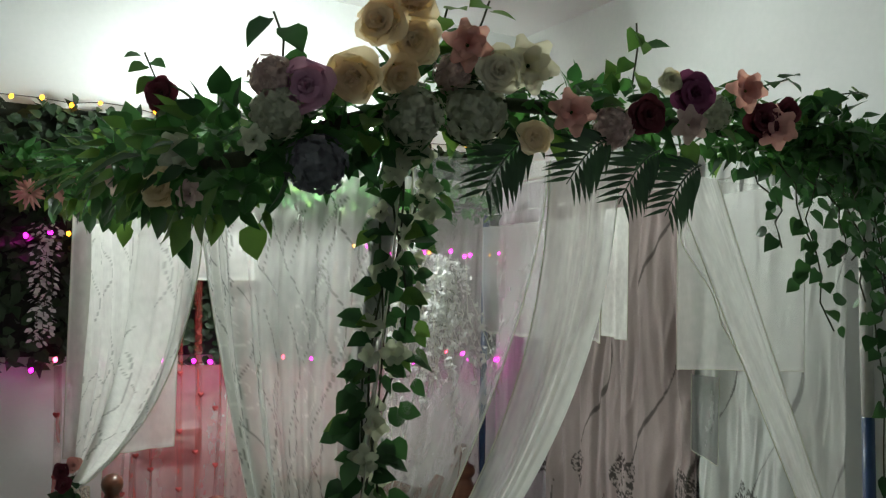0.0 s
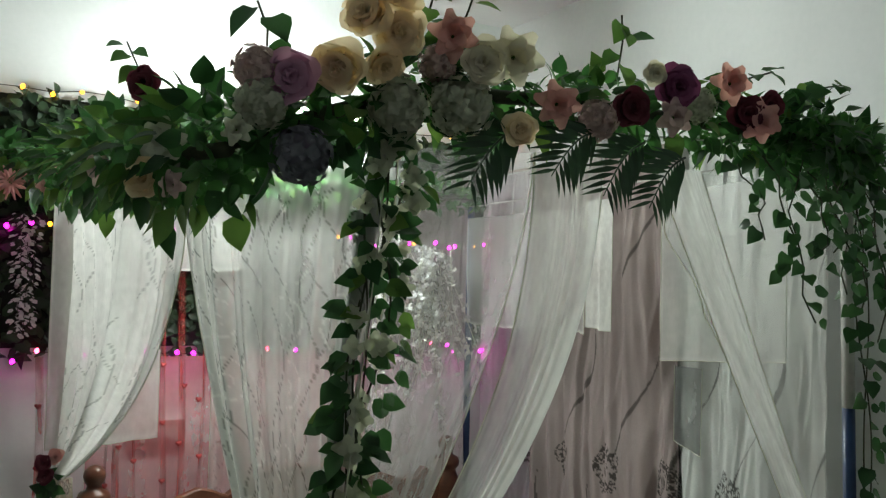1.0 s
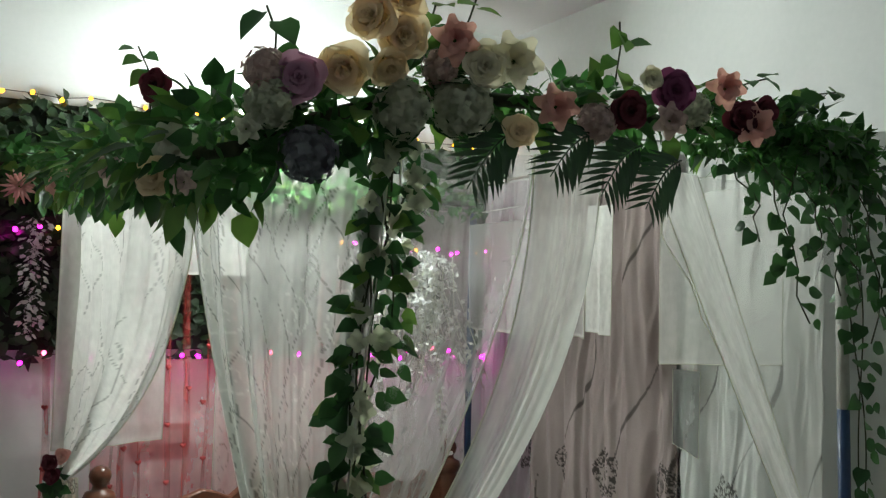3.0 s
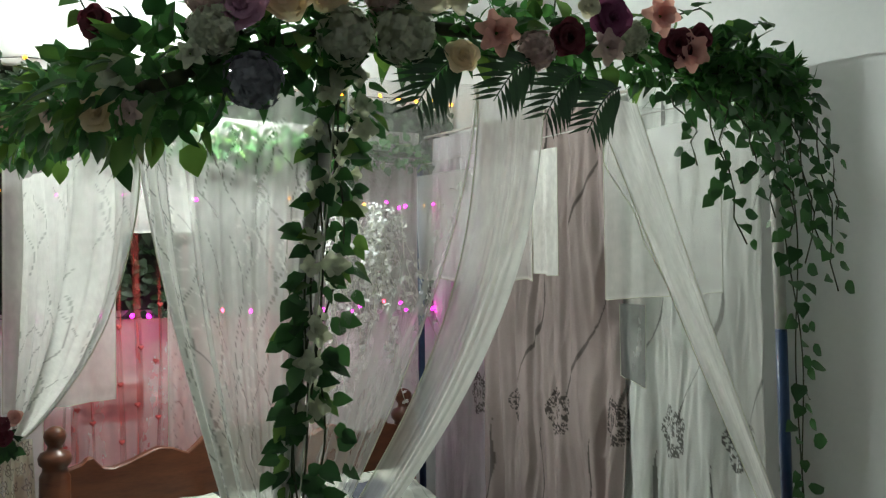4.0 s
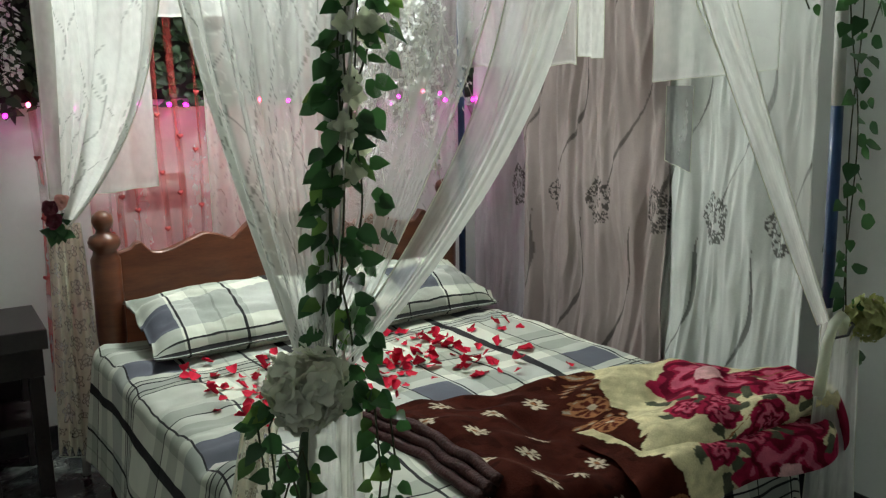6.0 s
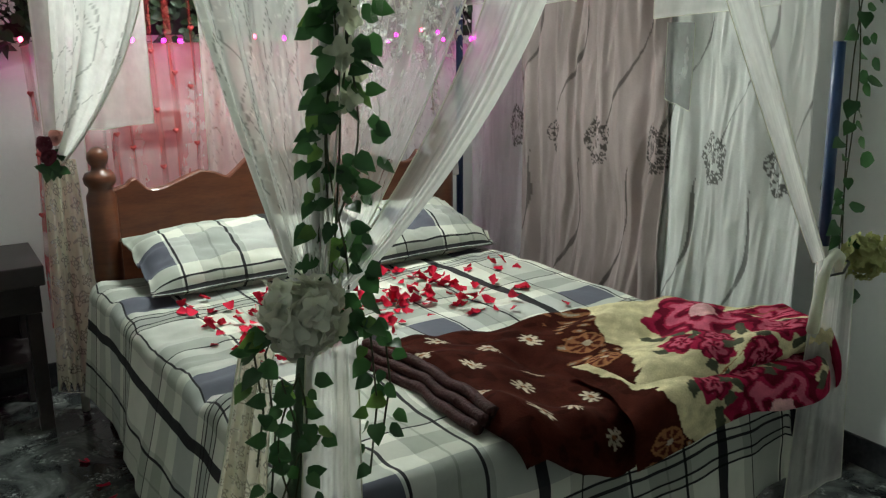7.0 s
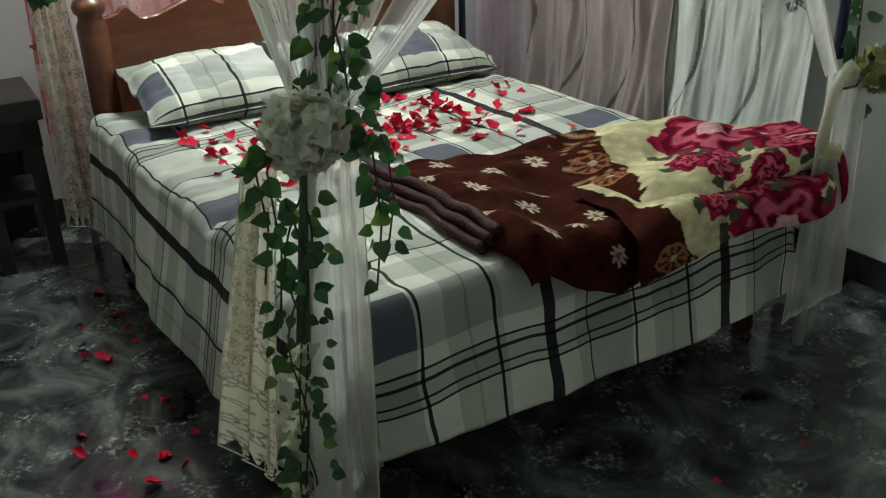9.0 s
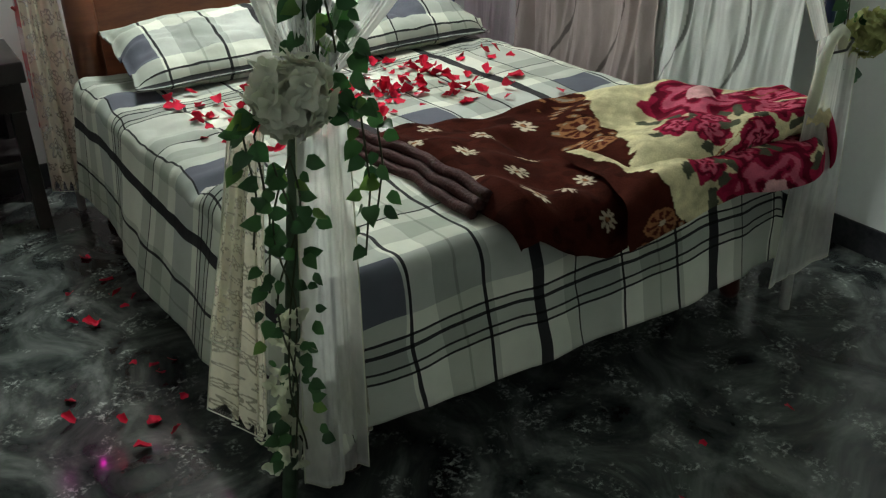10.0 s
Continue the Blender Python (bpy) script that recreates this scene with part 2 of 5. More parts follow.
M_HYDD = leaf_material("slate_hydrangea", (0.10, 0.11, 0.135), (0.22, 0.235, 0.27), 0.2, 0.7)
M_HYDP = leaf_material("dusty_pink_hydrangea", (0.56, 0.40, 0.42), (0.72, 0.58, 0.56), 0.5, 0.7)
M_HYDY = leaf_material("yellow_green_hydrangea", (0.24, 0.28, 0.08), (0.42, 0.44, 0.18), 0.3, 0.7, island=True)
M_PEACH = leaf_material("peach_rose", (0.94, 0.74, 0.54), (0.96, 0.86, 0.70), 0.6, 0.7, island=True)
M_WHITEF = leaf_material("ivory_rose", (0.70, 0.66, 0.55), (0.84, 0.80, 0.70), 0.5, 0.7, island=True)
M_PURPLE = leaf_material("orchid_peony", (0.52, 0.24, 0.44), (0.68, 0.42, 0.60), 0.5, 0.7, island=True)
M_PINKF = leaf_material("pink_lily", (0.70, 0.32, 0.31), (0.82, 0.50, 0.47), 0.5, 0.7, island=True)
M_BURG = leaf_material("burgundy_rose", (0.06, 0.008, 0.016), (0.16, 0.02, 0.04), 0.2, 0.7, island=True)
M_PLUM = leaf_material("plum_rose", (0.14, 0.03, 0.09), (0.28, 0.07, 0.18), 0.25, 0.7, island=True)
M_PETAL = leaf_material("red_petal", (0.42, 0.004, 0.022), (0.62, 0.014, 0.050), 0.0, 0.7, spec=0.15)
M_FAN = textured("fan_white_enamel", (0.62, 0.60, 0.52), (0.7, 0.68, 0.6), 10, 0.35, 0.03)
M_BLADE = textured("fan_blade_brown", (0.30, 0.25, 0.21), (0.38, 0.33, 0.28), 8, 0.5, 0.03)
M_GOLD = textured("brass_ring", (0.55, 0.40, 0.16), (0.65, 0.5, 0.25), 20, 0.25, 0.03, metal=1.0)
M_PLATE = textured("switch_plate_plastic", (0.34, 0.20, 0.17), (0.42, 0.26, 0.22), 12, 0.5, 0.03)
M_SWITCH = textured("ivory_switch", (0.6, 0.55, 0.5), (0.7, 0.65, 0.6), 12, 0.4, 0.02)
M_WIRE = textured("dark_wire", (0.012, 0.014, 0.012), (0.03, 0.03, 0.03), 20, 0.5, 0.05)
M_TUBE = glow_material("lit_tube", (0.93, 1.0, 0.97), TUBE_POWER)
M_PINK = glow_material("lit_pink_bulb", (1.0, 0.005, 0.60), PINK_POWER)
M_AMBER = glow_material("lit_amber_bulb", (1.0, 0.36, 0.02), AMBER_POWER)
M_REDB = glow_material("lit_red_bulb", (1.0, 0.05, 0.12), PINK_POWER * 0.6)


# ---- building helpers ----
def thing(name, at, label, category, group="", kind=""):
    ob = new(name)
    ob.location = at
    ob.empty_display_size = 0.05
    bpy.context.view_layer.update()
    return tagged(ob, label, category, group, kind)


def adopt(ob, parent):
    if parent is not None:
        ob.parent = parent
        base = Matrix.Identity(4)
        p = parent
        while p is not None:
            base = p.matrix_basis @ base if p.parent is None else p.matrix_parent_inverse @ p.matrix_basis @ base
            p = p.parent
        ob.matrix_parent_inverse = base.inverted()
    return ob


def mesh_ob(name, me, mat, parent=None, label="", m=None, smooth=True):
    if mat is not None and not me.materials:
        me.materials.append(mat)
    if smooth and len(me.polygons) and not me.polygons[0].use_smooth:
        me.polygons.foreach_set("use_smooth", [True] * len(me.polygons))
    ob = new(name, me)
    if m is not None:
        ob.matrix_basis = m
    adopt(ob, parent)
    if label:
        ob["label"] = label
    return ob


def part(name, bm, mat, parent, label="", smooth=False):
    me = bpy.data.meshes.new(name)
    bm.to_mesh(me)
    bm.free()
    return mesh_ob(name, me, mat, parent, label, smooth=smooth)


def raw_mesh(name, verts, faces):
    me = bpy.data.meshes.new(name)
    me.from_pydata([tuple(v) for v in verts], [], faces)
    me.update()
    return me


def block(bm, lo, hi, bevel=0.0, turn=None):
    """A box between two corners, its edges rounded."""
    c = [(a + b) / 2 for a, b in zip(lo, hi)]
    s = [abs(b - a) for a, b in zip(lo, hi)]
    m = Matrix.Translation(c) @ (turn or Matrix.Identity(4)) @ Matrix.Diagonal((*s, 1))
    made = bmesh.ops.create_cube(bm, size=1.0, matrix=m)
    if bevel:
        edges = list({e for v in made["verts"] for e in v.link_edges})
        bmesh.ops.bevel(bm, geom=edges, offset=bevel, segments=2, profile=0.6, affect="EDGES")
    return bm


def lathe(profile, at, n=20, axis=None):
    """A turned form from (radius, height) pairs."""
    verts, faces = [], []
    for r, h in profile:
        for i in range(n):
            a = 2 * math.pi * i / n
            verts.append(Vector((r * math.cos(a), r * math.sin(a), h)))
    for j in range(len(profile) - 1):
        for i in range(n):
            k = (i + 1) % n
            faces.append((j * n + i, j * n + k, (j + 1) * n + k, (j + 1) * n + i))
    faces.append(tuple(reversed(range(n))))
    faces.append(tuple(range((len(profile) - 1) * n, len(profile) * n)))
    m = axis or Matrix.Identity(4)
    return raw_mesh("turned", [Vector(at) + m @ v for v in verts], faces)


def tube_mesh(points, radius, n=6, taper=1.0):
    pts = [Vector(p) for p in points]
    verts, faces = [], []
    up = Vector((0.13, 0.31, 0.94))
    for i, p in enumerate(pts):
        d = (pts[min(i + 1, len(pts) - 1)] - pts[max(i - 1, 0)]).normalized()
        a = d.cross(up)
        if a.length < 0.1:
            a = d.cross(Vector((1, 0, 0)))
        a.normalize()
        b = d.cross(a)
        r = radius * (1 + (taper - 1) * i / max(1, len(pts) - 1))
        for k in range(n):
            t = 2 * math.pi * k / n
            verts.append(p + a * (r * math.cos(t)) + b * (r * math.sin(t)))
    for i in range(len(pts) - 1):
        for k in range(n):
            j = (k + 1) % n
            faces.append((i * n + k, i * n + j, (i + 1) * n + j, (i + 1) * n + k))
    faces.append(tuple(reversed(range(n))))
    faces.append(tuple(range((len(pts) - 1) * n, len(pts) * n)))
    return raw_mesh("tube", verts, faces)


def cloth(name, nu, nv, fn, mat, parent=None, label="", dens=None, tone=None, col=None, uv=None, thick=0.0):
    """A woven sheet: fn maps the arrays U, V (0 to 1) to X, Y, Z; the other arguments fill its layers."""
    U, V = np.meshgrid(np.linspace(0, 1, nu), np.linspace(0, 1, nv))
    X, Y, Z = fn(U, V)
    P = np.stack([X, Y, Z], -1).reshape(-1, 3)
    I = np.arange(nu * nv).reshape(nv, nu)
    F = np.stack([I[:-1, :-1], I[:-1, 1:], I[1:, 1:], I[1:, :-1]], -1).reshape(-1, 4)
    me = bpy.data.meshes.new(name)
    me.from_pydata(P.tolist(), [], F.tolist())
    for key, f in (("dens", dens), ("tone", tone)):
        if f is not None:
            at = me.attributes.new(key, "FLOAT", "POINT")
            at.data.foreach_set("value", np.clip(np.broadcast_to(f(U, V), U.shape), 0, 1).astype(np.float32).ravel())
    if col is not None:
        at = me.attributes.new("col", "FLOAT_COLOR", "POINT")
        C = np.concatenate([col(U, V, X, Y, Z), np.ones(U.shape + (1,))], -1)
        at.data.foreach_set("color", C.astype(np.float32).ravel())
    if uv is not None:
        A, B = uv(U, V)
        layer = me.uv_layers.new(name="UVMap")
        AB = np.stack([A, B], -1).reshape(-1, 2)
        layer.data.foreach_set("uv", AB[F.ravel()].astype(np.float32).ravel())
    me.update()
    ob = mesh_ob(name, me, mat, parent, label)
    if thick:
        md = ob.modifiers.new("thickness", "SOLIDIFY")
        md.thickness, md.offset = thick, -1
    return ob


def ripple(seed, freq, U):
    """Uneven folds along U, from -1 to 1."""
    g = np.random.RandomState(seed).uniform(-1, 1, 512)
    out = np.zeros_like(U)
    for k, w in ((1.0, 1.0), (2.3, 0.38), (4.9, 0.07)):
        a = U * freq * 2 * k + 40 * k
        i = np.floor(a).astype(int)
        s = a - i
        s = s * s * (3 - 2 * s)
        out += w * (g[i % 512] * (1 - s) + g[(i + 1) % 512] * s)
    return out


def vnoise(seed, U, V, fu, fv):
    """Smooth value noise on a sheet."""
    r = np.random.RandomState(seed)
    g = r.uniform(-1, 1, (64, 64))
    a, b = U * fu, V * fv
    i, j = np.floor(a).astype(int), np.floor(b).astype(int)
    s, t = a - i, b - j
    s, t = s * s * (3 - 2 * s), t * t * (3 - 2 * t)
    q = lambda y, x: g[y % 64, x % 64]
    return (q(j, i) * (1 - s) + q(j, i + 1) * s) * (1 - t) + (q(j + 1, i) * (1 - s) + q(j + 1, i + 1) * s) * t


# ---- leaves and flowers ----
def leaf_shape(length, width, fold=0.25, droop=0.25, heart=True):
    """A pointed leaf along +y with a folded midrib."""
    rows = [(0.0, 0.10), (0.12, 0.72 if heart else 0.45), (0.32, 1.0), (0.55, 0.82), (0.78, 0.42), (1.0, 0.0)]
    verts, faces = [], []
    for t, w in rows:
        y = length * t
        z = -droop * length * t * t
        half = width / 2 * w
        back = -0.10 * length if (heart and t == 0.12) else 0.0
        verts += [(-half, y + back, z + fold * half), (0, y, z), (half, y + back, z + fold * half)]
    for i in range(len(rows) - 1):
        a = 3 * i
        faces += [(a, a + 1, a + 4, a + 3), (a + 1, a + 2, a + 5, a + 4)]
    return verts, faces


def petal_grid(length, width, cup, curl, tip=0.7, n=5, blunt=False):
    verts, faces = [], []
    for i in range(n):
        t = i / (n - 1)
        w = width * (math.sin(math.pi * min(1, 0.12 + 0.88 * t ** tip) * 0.96) * 0.9 + 0.1)
        if blunt:
            w = width * min(1.0, 0.42 + 0.95 * t) * (1 - 0.36 * max(0.0, (t - 0.6) / 0.4) ** 2)
        for k in (-1, -0.5, 0, 0.5, 1):
            verts.append((k * w / 2, length * (t - ((0.26 * k ** 4 + 0.03 * k * k) * t ** 3 if blunt else 0)), cup * length * t * t * 0.6 + abs(k) ** 2 * cup * w * 0.35 - curl * length * max(0, t - 0.65) ** 2 * 3))
    for i in range(n - 1):
        for k in range(4):
            a = 5 * i + k
            faces.append((a, a + 1, a + 6, a + 5))
    return verts, faces


def joined(pieces):
    """One mesh from (verts, faces, matrix) pieces."""
    V, F = [], []
    for vs, fs, m in pieces:
        o = len(V)
        V += [m @ Vector(v) for v in vs]
        F += [tuple(i + o for i in f) for f in fs]
    return raw_mesh("pieces", V, F)


def rose_pieces(seed, R, petals=32, open_=0.86):
    """Petals in a spiral, tight and upright inside, open outside; the flower faces +z."""
    rnd = random.Random(seed)
    pieces = []
    for i in range(petals):
        t = i / (petals - 1)
        tilt = math.radians(100 - 58 * t * open_ - (14 if t > 0.84 else 0))
        size = R * (0.66 + 0.36 * t)
        a = i * 2.399 + rnd.uniform(-0.2, 0.2)
        v, f = petal_grid(size, size * (1.0 + 0.62 * t), 0.62, 0.3 + 1.1 * t, 0.5, 6, True)
        m = Matrix.Rotation(a, 4, "Z") @ Matrix.Translation((0, R * 0.06 + R * 0.12 * t, -R * 0.25 * t)) @ Matrix.Rotation(tilt + rnd.uniform(-0.12, 0.12), 4, "X")
        pieces.append((v, f, m))
    return pieces


def lily_pieces(seed, R, petals=6, width=0.72, cup=0.3):
    rnd = random.Random(seed)
    pieces = []
    for ring in range(2):
        for i in range(petals):
            v, f = petal_grid(R * (1 - 0.15 * ring), R * width, cup, 1.0, 0.75, 6, True)
            a = 2 * math.pi * (i + 0.5 * ring) / petals + rnd.uniform(-0.15, 0.15)
            pieces.append((v, f, Matrix.Rotation(a, 4, "Z") @ Matrix.Rotation(math.radians(26 + 30 * ring) + rnd.uniform(-0.15, 0.15), 4, "X")))
    for i in range(6):
        v, f = leaf_shape(R * 0.3, R * 0.06, 0, 0, False)
        pieces.append((v, f, Matrix.Rotation(i * 1.05, 4, "Z") @ Matrix.Rotation(1.2, 4, "X")))
    return pieces


def floret_pieces(size, rnd):
    out = []
    for k in range(4):
        v, f = petal_grid(size, size * 0.95, 0.35, 0.6, 0.6, 4, True)
        out.append((v, f, Matrix.Rotation(k * math.pi / 2 + rnd.uniform(-0.2, 0.2), 4, "Z") @ Matrix.Rotation(rnd.uniform(0.0, 0.5), 4, "X")))
    return out


def ball_places(n, R, seed):
    rnd = random.Random(seed)
    for i in range(n):
        z = 1 - 2 * (i + 0.5) / n
        a = i * 2.39996
        s = math.sqrt(1 - z * z)
        d = Vector((s * math.cos(a), s * math.sin(a), z))
        d = (d + Vector([rnd.uniform(-0.15, 0.15) for _ in range(3)])).normalized()
        yield d, d * R * rnd.uniform(0.82, 1.06)


def one_piece(pieces):
    V, F = [], []
    for vs, fs, m in pieces:
        o = len(V)
        V += [tuple(m @ Vector(v)) for v in vs]
        F += [tuple(i + o for i in f) for f in fs]
    return V, F


def hydrangea_pieces(seed, R, n=84, size=0.25):
    rnd = random.Random(seed)
    v, f = one_piece(floret_pieces(R * size, rnd))
    pieces = []
    for d, p in ball_places(n, R * 0.8, seed):
        q = d.to_track_quat("Z", "Y").to_matrix().to_4x4()
        pieces.append((v, f, Matrix.Translation(p) @ q @ Matrix.Rotation(rnd.uniform(0, 6), 4, "Z") @ Matrix.Scale(rnd.uniform(0.85, 1.15), 4)))
    return pieces


def facing(at, d, spin=0.0, scale=1.0):
    q = Vector(d).to_track_quat("Z", "Y").to_matrix().to_4x4()
    return Matrix.Translation(at) @ q @ Matrix.Rotation(spin, 4, "Z") @ Matrix.Scale(scale, 4)


def along(at, d, up, spin=0.0, scale=1.0):
    """A pose whose +y runs along d, with its face turned towards up."""
    y = Vector(d).normalized()
    x = y.cross(Vector(up))
    if x.length < 0.05:
        x = y.cross(Vector((1, 0, 0.3)))
    x.normalize()
    z = x.cross(y)
    m = Matrix((x, y, z)).transposed().to_4x4()
    return Matrix.Translation(at) @ m @ Matrix.Rotation(spin, 4, "Y") @ Matrix.Scale(scale, 4)


LEAVES = {}
for key, args, mat in (("ivy", (0.062, 0.05, 0.25, 0.2, True), M_LEAF), ("ivy_pale", (0.062, 0.05, 0.25, 0.2, True), M_LEAF_L),
                       ("long", (0.10, 0.045, 0.3, 0.35, False), M_LEAF), ("long_pale", (0.09, 0.042, 0.3, 0.3, False), M_LEAF_L)):
    LEAVES[key] = raw_mesh("leaf_" + key, *leaf_shape(*args))
    LEAVES[key].materials.append(mat)


def add_leaf(kind, m, parent):
    return mesh_ob("leaf", LEAVES[kind], None, parent, m=m)


def on_path(points, t):
    f = t * (len(points) - 1)
    i = min(int(f), len(points) - 2)
    return Vector(points[i]).lerp(Vector(points[i + 1]), f - i), (Vector(points[i + 1]) - Vector(points[i])).normalized()


def garland(name, path, label, seed, n_leaf, n_fill, radius=0.11, pale=0.15, size=1.0, hang=0.35, blade=True):
    """A pole wound with leaves: single leaves outside, a thick filling inside."""
    rnd = random.Random(seed)
    base = thing(name, path[0], label, "garland")
    mesh_ob("stem", tube_mesh(path, 0.014), M_STEM, base)
    for i in range(n_leaf):
        p, d = on_path(path, rnd.random())
        side = Vector([rnd.gauss(0, 1) for _ in range(3)])
        side = (side - d * side.dot(d)).normalized()
        out = (side + d * rnd.uniform(-0.8, 0.8) + Vector((0, 0, -hang))).normalized()
        kind = ("long_pale" if rnd.random() < (0.35 if blade else 0.12) else "ivy_pale") if rnd.random() < pale else ("long" if rnd.random() < (0.3 if blade else 0.06) else "ivy")
        m = along(p + side * radius * rnd.uniform(0.55, 1.05), out, side + Vector((0, 0, 0.6)), rnd.uniform(-0.6, 0.6), size * rnd.uniform(0.75, 1.25))
        add_leaf(kind, m, base)
    pieces = []
    shapes = [leaf_shape(0.09, 0.042, 0.3, 0.35, False), leaf_shape(0.06, 0.048, 0.25, 0.2, True), leaf_shape(0.06, 0.050, 0.25, 0.3, True), leaf_shape(0.10, 0.02, 0.2, 0.5, False)]
    if not blade:
        shapes = [leaf_shape(0.065, 0.050, 0.3, 0.3, False), leaf_shape(0.060, 0.052, 0.25, 0.2, True)]
    for i in range(n_fill):
        p, d = on_path(path, rnd.random())
        side = Vector([rnd.gauss(0, 1) for _ in range(3)])
        side = (side - d * side.dot(d)).normalized()
        out = (side + d * rnd.uniform(-1, 1) + Vector((rnd.gauss(0, 0.5), rnd.gauss(0, 0.5), rnd.gauss(-0.1, 0.5)))).normalized()
        v, f = rnd.choice(shapes)
        pieces.append((v, f, along(p + side * radius * rnd.uniform(0.1, 0.8), out, side, rnd.uniform(-1, 1), size * rnd.uniform(0.5, 1.0))))
    tagged(mesh_ob("foliage", joined(pieces), M_FILL, base), kind="stuff")
    return base


def vine(parent, points, seed, spacing=0.035, size=1.0, pale=0.1, reach=0.035, sides=None, radius=0.0022):
    """A thin trailing stem with stalked ivy leaves."""
    rnd = random.Random(seed)
    mesh_ob("stem", tube_mesh(points, radius, 5), M_STEM, parent)
    length = sum((Vector(b) - Vector(a)).length for a, b in zip(points, points[1:]))
    n = max(2, int(length / spacing))
    for i in range(n):
        p, d = on_path(points, min(0.999, (i + rnd.random() * 0.6) / n))
        a = rnd.uniform(0, 6.28)
        side = Vector((math.cos(a), math.sin(a) - 0.3, rnd.uniform(-0.4, 0.3)))
        if sides is not None and rnd.random() < 0.7:
            side = Vector(sides) * rnd.choice((-1, 1)) + Vector((0, -0.3, rnd.uniform(-0.5, 0.3)))
        side.normalize()
        tip = p + side * reach * rnd.uniform(0.5, 1.3)
        out = (side + Vector((0, 0, rnd.uniform(-1.1, 0.1)))).normalized()
        add_leaf("ivy_pale" if rnd.random() < pale else "ivy", along(tip, out, Vector((-0.3, -0.9, 0.5)) + side * 0.4, rnd.uniform(-0.5, 0.5), size * rnd.uniform(0.65, 1.2)), parent)


def frond(parent, base, tip, seed, width=0.10, n=11, mat=None):
    """A palm frond: a rib with narrow leaflets on both sides."""
    rnd = random.Random(seed)
    b, t = Vector(base), Vector(tip)
    pts = [b.lerp(t, k / 8) + Vector((0, 0, 0.10 * (t - b).length * math.sin(math.pi * k / 8))) for k in range(9)]
    holder = mesh_ob("palm_frond", tube_mesh(pts, 0.003, 5, 0.4), M_FROND, parent, "green palm frond with narrow leaflets, backlit dark in its colour")
    me = raw_mesh("leaflet", *leaf_shape(1.0, 0.15, 0.15, 0.3, False))
    me.materials.append(M_FROND)
    for i in range(n):
        f = 0.06 + 0.94 * i / n
        p, d = on_path(pts, f)
        for s in (-1, 1):
            side = d.cross(Vector((-0.35, -0.93, 0.1))).normalized() * s
            w = width * (0.55 + 0.45 * math.sin(math.pi * min(1, f * 0.9 + 0.15)))
            mesh_ob("leaflet", me, None, holder, m=along(p, side + d * 1.05 + Vector((0, 0, -0.15)), Vector((-0.35, -0.93, 0.2)), rnd.uniform(-0.2, 0.2), w))


# ---- the room ----
X0, X1, Y0, Y1, H = -1.55, 2.22, -2.35, 2.55, 3.25


def slab(name, lo, hi, mat, label, category, kind="structure"):
    bm = block(bmesh.new(), lo, hi)
    return tagged(part(name, bm, mat, None, label), label, category, kind=kind)


slab("floor", (X0 - 0.2, Y0 - 0.2, -0.12), (X1 + 0.2, Y1 + 0.2, 0.0), M_FLOOR, "polished black marble floor with grey veins", "floor")
slab("ceiling", (X0 - 0.2, Y0 - 0.2, H), (X1 + 0.2, Y1 + 0.2, H + 0.15), M_CEIL, "plain white painted ceiling", "ceiling")
slab("wall_north", (X0 - 0.2, Y1, 0.0), (X1 + 0.2, Y1 + 0.2, H), M_WALL, "unseen pale grey plaster wall set close to bounce light behind the bed", "wall")
slab("wall_east", (X1, Y0, 0.0), (X1 + 0.2, Y1, H), M_WALL, "unseen pale grey plaster wall set close to bounce light beside the curtains", "wall")
# West and south walls stay out of view, set close to bounce fill light.
slab("wall_west", (X0 - 0.2, Y0, 0.0), (X0, Y1, H), M_WALL, "unseen pale grey plaster wall set close to bounce light", "wall")
slab("wall_south", (X0 - 0.2, Y0 - 0.2, 0.0), (X1 + 0.2, Y0, H), M_WALL, "unseen pale grey plaster wall set close to bounce light", "wall")
slab("ceiling_beam", (X0, -0.35, 2.96), (X1, 0.70, H), M_CEIL, "boxed white painted ceiling beam", "beam")
for nm, lo, hi in (("baseboard", (X1 - 0.014, Y0, 0.0), (X1, Y1, 0.11)), ("baseboard", (X0, Y1 - 0.014, 0.0), (X1 - 0.014, Y1, 0.11))):
    bm = block(bmesh.new(), lo, hi, 0.003)
    tagged(part(nm, bm, M_SKIRT, None), "black polished stone skirting along the wall", "skirting", kind="structure")


